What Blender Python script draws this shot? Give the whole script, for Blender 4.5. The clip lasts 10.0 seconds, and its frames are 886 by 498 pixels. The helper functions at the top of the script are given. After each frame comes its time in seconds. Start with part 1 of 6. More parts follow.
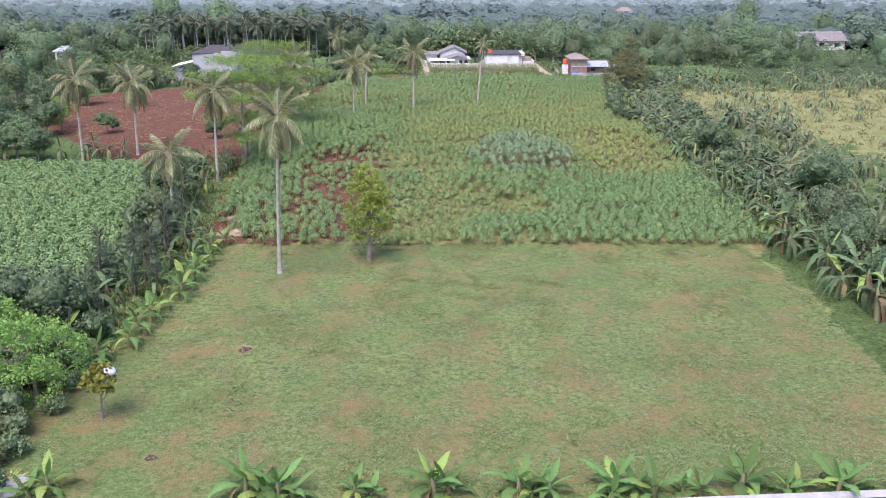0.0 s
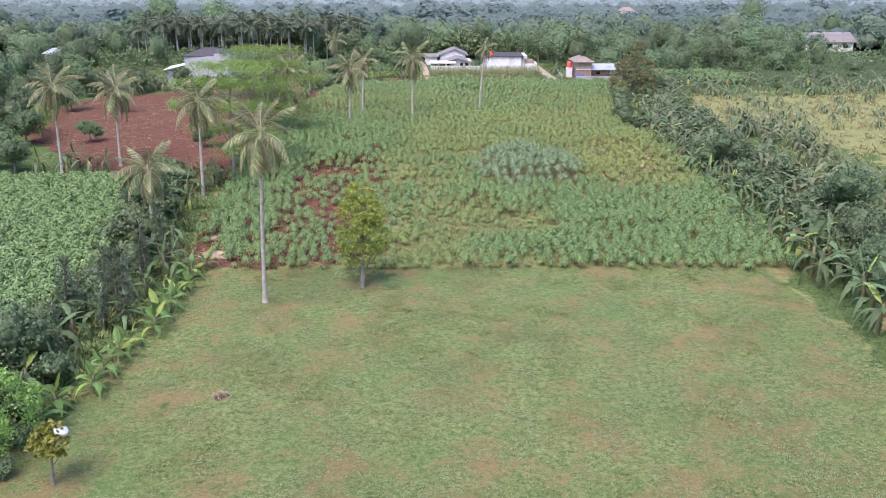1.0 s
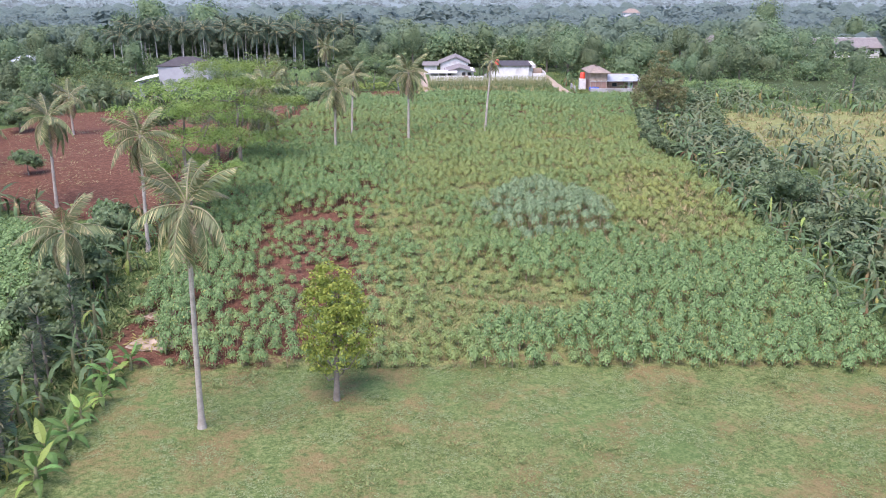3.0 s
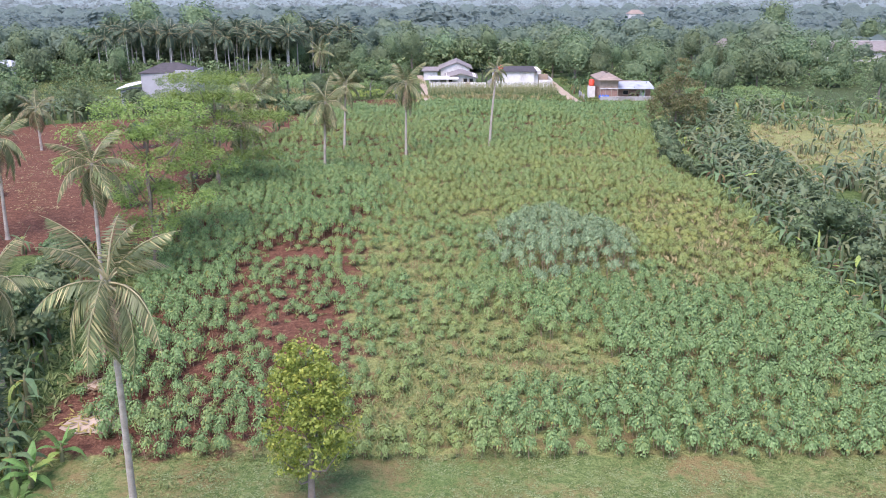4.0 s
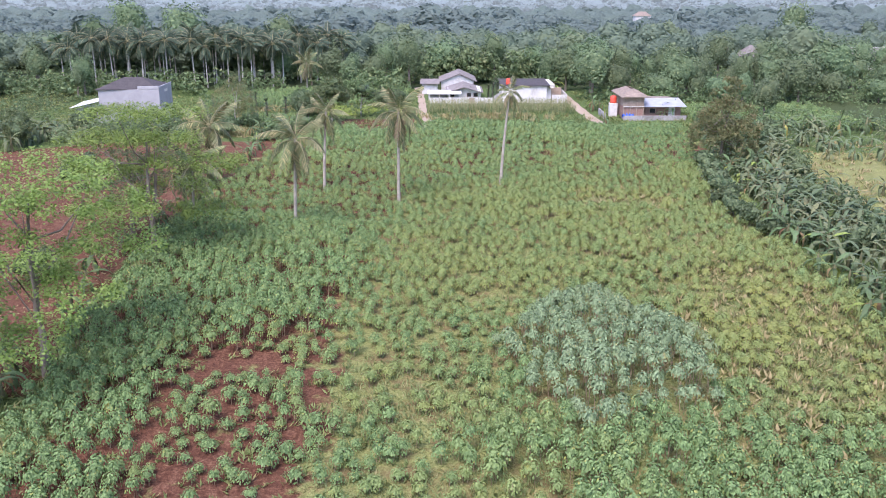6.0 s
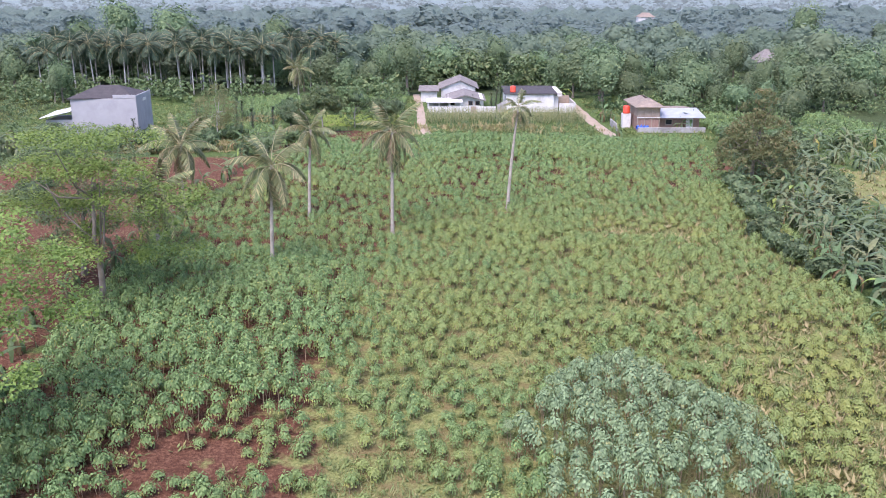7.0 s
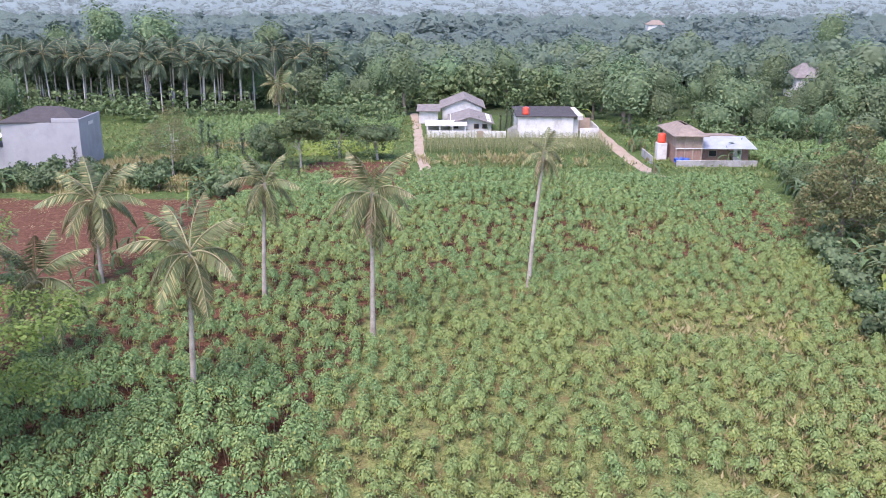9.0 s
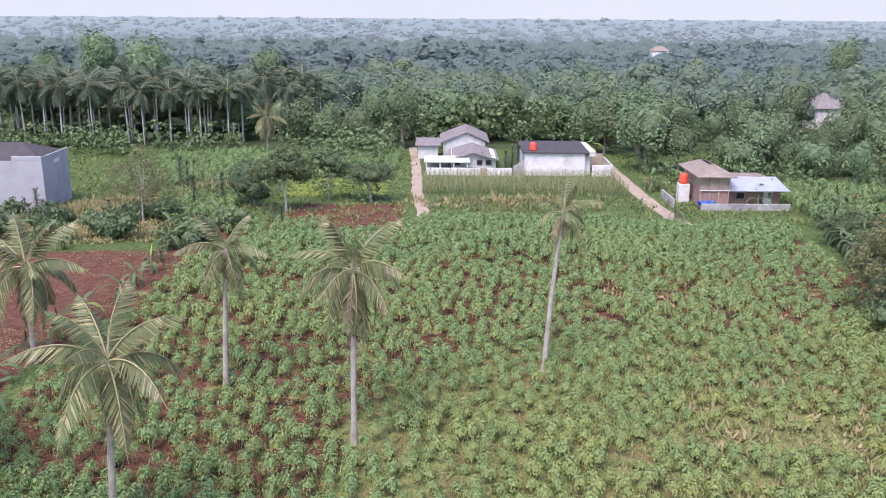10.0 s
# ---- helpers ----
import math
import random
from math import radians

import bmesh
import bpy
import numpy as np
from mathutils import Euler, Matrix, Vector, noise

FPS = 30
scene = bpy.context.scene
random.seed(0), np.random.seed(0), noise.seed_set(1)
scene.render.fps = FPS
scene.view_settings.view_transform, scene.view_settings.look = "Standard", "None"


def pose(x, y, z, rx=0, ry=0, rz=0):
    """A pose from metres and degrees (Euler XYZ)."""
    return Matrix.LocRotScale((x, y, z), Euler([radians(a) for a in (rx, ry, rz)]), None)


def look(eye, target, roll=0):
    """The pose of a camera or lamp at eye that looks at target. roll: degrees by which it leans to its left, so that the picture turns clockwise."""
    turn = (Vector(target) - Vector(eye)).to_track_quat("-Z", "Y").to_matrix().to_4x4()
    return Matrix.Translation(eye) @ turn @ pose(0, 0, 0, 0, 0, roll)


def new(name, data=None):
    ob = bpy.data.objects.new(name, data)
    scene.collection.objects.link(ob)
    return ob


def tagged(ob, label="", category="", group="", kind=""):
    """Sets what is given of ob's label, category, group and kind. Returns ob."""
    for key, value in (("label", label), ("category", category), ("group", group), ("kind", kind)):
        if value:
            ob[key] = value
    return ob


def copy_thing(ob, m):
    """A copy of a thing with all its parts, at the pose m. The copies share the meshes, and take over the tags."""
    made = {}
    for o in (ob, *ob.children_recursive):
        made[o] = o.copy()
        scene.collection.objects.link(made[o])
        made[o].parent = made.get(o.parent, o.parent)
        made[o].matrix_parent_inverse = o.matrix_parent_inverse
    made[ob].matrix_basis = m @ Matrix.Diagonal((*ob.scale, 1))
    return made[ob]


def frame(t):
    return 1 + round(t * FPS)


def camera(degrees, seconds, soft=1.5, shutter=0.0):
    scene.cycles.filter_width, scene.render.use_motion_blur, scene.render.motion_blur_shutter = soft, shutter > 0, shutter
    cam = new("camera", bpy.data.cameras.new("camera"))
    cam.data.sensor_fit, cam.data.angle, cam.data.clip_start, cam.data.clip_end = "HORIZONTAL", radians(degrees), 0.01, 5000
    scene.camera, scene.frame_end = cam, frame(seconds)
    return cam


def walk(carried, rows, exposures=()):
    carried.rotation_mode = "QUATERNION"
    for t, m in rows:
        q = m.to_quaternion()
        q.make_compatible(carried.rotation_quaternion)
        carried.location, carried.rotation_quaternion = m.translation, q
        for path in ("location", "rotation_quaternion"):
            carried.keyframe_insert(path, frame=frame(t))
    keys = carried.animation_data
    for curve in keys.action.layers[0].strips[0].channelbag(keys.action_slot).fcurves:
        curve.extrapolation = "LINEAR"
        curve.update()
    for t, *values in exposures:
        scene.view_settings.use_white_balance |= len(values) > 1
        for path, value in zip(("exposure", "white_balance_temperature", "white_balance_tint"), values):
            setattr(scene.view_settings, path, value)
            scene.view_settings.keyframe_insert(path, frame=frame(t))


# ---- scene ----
cam = camera(54, 10.0, soft=0.95)
# seconds, x, y, z in metres, yaw, pitch, roll in degrees
ROWS = [
    (0.0, -0.109, -0.265, 22.843, -0.073, -17.24, 0.042),
    (0.5, -0.084, 2.676, 22.965, -0.069, -17.27, 0.04),
    (1.0, -0.075, 5.735, 23.032, -0.057, -17.279, 0.061),
    (1.5, -0.078, 9.311, 23.081, -0.063, -17.283, 0.096),
    (2.0, -0.078, 13.688, 23.137, -0.066, -17.265, 0.077),
    (3.5, -0.205, 28.317, 23.453, -0.051, -17.253, 0.038),
    (4.0, -0.187, 33.323, 23.52, -0.032, -17.242, 0.053),
    (4.5, -0.212, 38.214, 23.613, -0.024, -17.248, 0.08),
    (5.0, -0.226, 43.263, 23.676, -0.022, -17.236, 0.117),
    (5.5, -0.25, 48.325, 23.734, -0.017, -17.208, 0.112),
    (7.0, -0.266, 63.767, 23.874, -0.015, -17.201, 0.032),
    (7.5, -0.237, 68.886, 23.761, 0.036, -17.183, -0.085),
    (8.0, -0.163, 74.011, 23.678, 0.116, -17.142, -0.143),
    (8.5, -0.13, 79.198, 23.612, 0.153, -17.122, -0.183),
    (9.0, -0.183, 84.435, 23.627, 0.167, -16.85, -0.237),
    (9.5, -0.159, 89.597, 23.659, 0.222, -16.086, -0.279),
    (10.0, -0.067, 94.782, 23.701, 0.289, -15.304, -0.34),
]
walk(cam, [(t, pose(x, y, z, 90 + pitch, roll, yaw)) for t, x, y, z, yaw, pitch, roll in ROWS], exposures=((0.0, 1.43, 6300, 29), (3.0, 1.5, 6280, 30), (8.6, 1.52, 6280, 30), (10.0, 1.39, 6380, 30)))

# ---- light ----
SUN_ELEV, SUN_AZ = 60.0, 205.0
world = bpy.data.worlds.new("overcast_sky")
scene.world = world
world.use_nodes = True
wn, wl = world.node_tree.nodes, world.node_tree.links
sky = wn.new("ShaderNodeTexSky")
sky.sky_type = "NISHITA"
sky.sun_disc = False
sky.sun_elevation, sky.sun_rotation = radians(SUN_ELEV), radians(SUN_AZ)
sky.air_density, sky.dust_density, sky.ozone_density = 1.0, 0.5, 1.5
wl.new(sky.outputs[0], wn["Background"].inputs[0])
wn["Background"].inputs[1].default_value = 0.12
sun_data = bpy.data.lights.new("sun", "SUN")
sun_data.energy, sun_data.angle, sun_data.color = 2.0, radians(40), (1.0, 0.97, 0.93)
sun = new("sun", sun_data)
_e, _a = radians(SUN_ELEV), radians(SUN_AZ)
sun.matrix_world = look((60 * math.sin(_a) * math.cos(_e), 60 * math.cos(_a) * math.cos(_e), 60 * math.sin(_e)), (0, 0, 0))

rng = np.random.default_rng(7)


# ---- materials ----
def nodes_of(name):
    m = bpy.data.materials.new(name)
    m.use_nodes = True
    nt = m.node_tree
    return m, nt.nodes, nt.links, nt.nodes["Principled BSDF"]


def noise_node(n, l, scale, detail=4.0, coord="Object", rough=0.6):
    tc = n.new("ShaderNodeTexCoord")
    t = n.new("ShaderNodeTexNoise")
    t.inputs["Scale"].default_value, t.inputs["Detail"].default_value, t.inputs["Roughness"].default_value = scale, detail, rough
    l.new(tc.outputs[coord], t.inputs["Vector"])
    return t


def ramp(n, l, fac, stops):
    r = n.new("ShaderNodeValToRGB")
    while len(r.color_ramp.elements) < len(stops):
        r.color_ramp.elements.new(0.5)
    for e, (p, c) in zip(r.color_ramp.elements, stops):
        e.position, e.color = p, (*c, 1) if len(c) == 3 else c
    l.new(fac, r.inputs[0])
    return r


def mix(n, l, fac, a, b, mode="MIX"):
    m = n.new("ShaderNodeMix")
    m.data_type, m.blend_type = "RGBA", mode
    for sock, v in ((m.inputs[0], fac), (m.inputs[6], a), (m.inputs[7], b)):
        if isinstance(v, (int, float)):
            sock.default_value = v
        elif isinstance(v, tuple):
            sock.default_value = (*v, 1)
        else:
            l.new(v, sock)
    return m.outputs[2]


def maths(n, l, op, a, b=0.5):
    m = n.new("ShaderNodeMath")
    m.operation = op
    for sock, v in ((m.inputs[0], a), (m.inputs[1], b)):
        if isinstance(v, (int, float)):
            sock.default_value = v
        else:
            l.new(v, sock)
    return m.outputs[0]


def attr(n, name):
    a = n.new("ShaderNodeAttribute")
    a.attribute_name = name
    return a.outputs["Fac"]


def bump(n, l, p, height, strength=0.4, distance=0.05):
    b = n.new("ShaderNodeBump")
    b.inputs["Strength"].default_value, b.inputs["Distance"].default_value = strength, distance
    l.new(height, b.inputs["Height"])
    l.new(b.outputs[0], p.inputs["Normal"])


def leaf_material(name, dark, light, odd, odd_share=0.12, translucent=0.25, rough=0.5, island=True, hue="", clusters=0.0, solo=True):
    """Foliage: leaf by leaf and plant by plant variation, a share of odd-coloured leaves, light through the blade."""
    m, n, l, p = nodes_of(name)
    geo, info = n.new("ShaderNodeNewGeometry"), n.new("ShaderNodeObjectInfo")
    rand = geo.outputs["Random Per Island"] if island else info.outputs["Random"]
    c = mix(n, l, rand, dark, light)
    big = noise_node(n, l, 0.35, 3.0)
    c = mix(n, l, maths(n, l, "MULTIPLY", big.outputs[0], 0.55), c, light)
    pick = maths(n, l, "GREATER_THAN", maths(n, l, "FRACT", maths(n, l, "MULTIPLY", rand, 17.31), 0), 1 - odd_share)
    c = mix(n, l, maths(n, l, "MULTIPLY", pick, 0.8), c, odd)
    if hue:
        c = mix(n, l, attr(n, hue), c, odd)
    hs = n.new("ShaderNodeHueSaturation")
    if hue or clusters or not solo:
        hs.inputs["Value"].default_value = 1.0
    else:
        l.new(maths(n, l, "ADD", maths(n, l, "MULTIPLY", info.outputs["Random"], 0.45), 0.78), hs.inputs["Value"])
        l.new(maths(n, l, "ADD", maths(n, l, "MULTIPLY", info.outputs["Random"], 0.04), 0.48), hs.inputs["Hue"])
    l.new(c, hs.inputs["Color"])
    c = hs.outputs[0]
    if clusters:
        tc, vor = n.new("ShaderNodeTexCoord"), n.new("ShaderNodeTexVoronoi")
        vor.inputs["Scale"].default_value = clusters
        l.new(tc.outputs["Object"], vor.inputs["Vector"])
        # colour falls off towards cell edges: shade between leaf clusters, painted in
        leafy = ramp(n, l, vor.outputs["Distance"], [(0.12, (1.12, 1.12, 1.12)), (0.72, (0.66, 0.66, 0.66))])
        c = mix(n, l, 1.0, c, leafy.outputs[0], "MULTIPLY")
        bump(n, l, p, maths(n, l, "SUBTRACT", 1.0, vor.outputs["Distance"]), 0.9, 0.5 / clusters)
    l.new(c, p.inputs["Base Color"])
    p.inputs["Roughness"].default_value = rough
    p.inputs["Specular IOR Level"].default_value = 0.22
    tr, mx = n.new("ShaderNodeBsdfTranslucent"), n.new("ShaderNodeMixShader")
    l.new(c, tr.inputs[0])
    mx.inputs[0].default_value = translucent
    l.new(p.outputs[0], mx.inputs[1]), l.new(tr.outputs[0], mx.inputs[2])
    l.new(mx.outputs[0], n["Material Output"].inputs[0])
    return m


def rough_material(name, a, b, scale=3.0, rough=0.85, fine=40.0, bumps=0.3, coord="Object", metal=0.0, stain=None, courses=0.0):
    """Two-scale mottled surface with fine relief."""
    m, n, l, p = nodes_of(name)
    t1, t2 = noise_node(n, l, scale, 5.0, coord), noise_node(n, l, fine, 4.0, coord)
    c = mix(n, l, ramp(n, l, t1.outputs[0], [(0.32, (0, 0, 0)), (0.68, (1, 1, 1))]).outputs[0], a, b)
    c = mix(n, l, 0.35, c, ramp(n, l, t2.outputs[0], [(0.3, a), (0.7, b)]).outputs[0])
    if stain:
        t3 = noise_node(n, l, scale * 0.4, 6.0, coord, 0.75)
        c = mix(n, l, ramp(n, l, t3.outputs[0], [(0.5, (0, 0, 0)), (0.66, (0.8, 0.8, 0.8))]).outputs[0], c, stain)
    l.new(c, p.inputs["Base Color"])
    p.inputs["Roughness"].default_value, p.inputs["Metallic"].default_value = rough, metal
    relief = t2.outputs[0]
    if courses:
        tc, wv = n.new("ShaderNodeTexCoord"), n.new("ShaderNodeTexWave")
        wv.bands_direction, wv.wave_profile = ("X", "SIN") if courses < 0 else ("Y", "SAW")
        wv.inputs["Scale"].default_value, wv.inputs["Distortion"].default_value = abs(courses), 0.4
        l.new(tc.outputs["Object"], wv.inputs["Vector"])
        relief = maths(n, l, "ADD", maths(n, l, "MULTIPLY", relief, 0.4), wv.outputs["Fac"])
    bump(n, l, p, relief, bumps, 0.03)
    return m


def ground_material():
    m, n, l, p = nodes_of("ground_cover")
    big, mid, fine = noise_node(n, l, 0.09, 5.0), noise_node(n, l, 0.7, 5.0), noise_node(n, l, 6.0, 5.0, "Object", 0.7)
    # mown grass and clover with thin brown places
    clump = noise_node(n, l, 2.2, 6.0, "Object", 0.75)
    blend = maths(n, l, "ADD", maths(n, l, "MULTIPLY", fine.outputs[0], 0.5), maths(n, l, "MULTIPLY", clump.outputs[0], 0.5))
    grass = ramp(n, l, blend, [(0.36, (0.055, 0.088, 0.026)), (0.48, (0.14, 0.185, 0.056)), (0.59, (0.265, 0.305, 0.112))]).outputs[0]
    grass = mix(n, l, ramp(n, l, big.outputs[0], [(0.42, (0, 0, 0)), (0.62, (0.45, 0.45, 0.45))]).outputs[0], grass, (0.10, 0.18, 0.05))
    spot = noise_node(n, l, 0.32, 4.0, "Object", 0.65)
    bald = maths(n, l, "ADD", maths(n, l, "MULTIPLY", spot.outputs[0], 0.65), maths(n, l, "MULTIPLY", clump.outputs[0], 0.35))
    worn = ramp(n, l, bald, [(0.475, (0, 0, 0)), (0.6, (0.85, 0.85, 0.85))]).outputs[0]
    lawn = mix(n, l, worn, grass, mix(n, l, fine.outputs[0], (0.19, 0.13, 0.048), (0.32, 0.235, 0.11)))
    # weeds, dry grass, tilled earth
    weeds = ramp(n, l, fine.outputs[0], [(0.3, (0.11, 0.135, 0.04)), (0.5, (0.245, 0.265, 0.09)), (0.72, (0.39, 0.385, 0.155))]).outputs[0]
    weeds = mix(n, l, ramp(n, l, mid.outputs[0], [(0.45, (0, 0, 0)), (0.62, (0.7, 0.7, 0.7))]).outputs[0], weeds, (0.20, 0.125, 0.065))
    dry = ramp(n, l, fine.outputs[0], [(0.28, (0.16, 0.15, 0.06)), (0.5, (0.26, 0.26, 0.1)), (0.75, (0.38, 0.35, 0.17))]).outputs[0]
    dry = mix(n, l, ramp(n, l, mid.outputs[0], [(0.45, (0, 0, 0)), (0.6, (0.8, 0.8, 0.8))]).outputs[0], dry, (0.19, 0.22, 0.07))
    earth = ramp(n, l, blend, [(0.36, (0.07, 0.03, 0.018)), (0.5, (0.145, 0.064, 0.038)), (0.64, (0.28, 0.155, 0.095))]).outputs[0]
    edge = maths(n, l, "MULTIPLY", maths(n, l, "SUBTRACT", mid.outputs[0], 0.5), 1.1)

    def mask(name):
        v = maths(n, l, "ADD", attr(n, name), edge)
        return ramp(n, l, v, [(0.42, (0, 0, 0)), (0.58, (1, 1, 1))]).outputs[0]
    c = mix(n, l, mask("lawn"), weeds, lawn)
    lush = ramp(n, l, blend, [(0.38, (0.035, 0.06, 0.02)), (0.5, (0.09, 0.14, 0.04)), (0.62, (0.18, 0.23, 0.08))]).outputs[0]
    c = mix(n, l, mask("lush"), c, lush)
    c = mix(n, l, mask("dry"), c, dry)
    c = mix(n, l, mask("earth"), c, earth)
    # leaf litter, its colour also darkened for the gloom between the crowns
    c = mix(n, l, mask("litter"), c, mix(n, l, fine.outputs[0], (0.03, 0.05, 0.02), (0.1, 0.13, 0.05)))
    l.new(c, p.inputs["Base Color"])
    p.inputs["Roughness"].default_value = 0.95
    p.inputs["Specular IOR Level"].default_value = 0.15
    bump(n, l, p, blend, 1.0, 0.3)
    return m


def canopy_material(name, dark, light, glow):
    """The closed canopy of the farthest woods; distance haze is put into its colours and emission."""
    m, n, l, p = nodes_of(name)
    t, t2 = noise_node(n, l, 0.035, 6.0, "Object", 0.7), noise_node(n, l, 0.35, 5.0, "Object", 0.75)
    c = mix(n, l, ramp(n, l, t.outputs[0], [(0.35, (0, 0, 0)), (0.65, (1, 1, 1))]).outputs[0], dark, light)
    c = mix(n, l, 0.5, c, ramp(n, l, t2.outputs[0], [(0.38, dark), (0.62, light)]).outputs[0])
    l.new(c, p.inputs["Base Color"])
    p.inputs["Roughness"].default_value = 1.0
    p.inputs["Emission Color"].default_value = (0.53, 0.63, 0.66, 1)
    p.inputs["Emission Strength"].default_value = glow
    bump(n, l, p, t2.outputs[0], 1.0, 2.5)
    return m


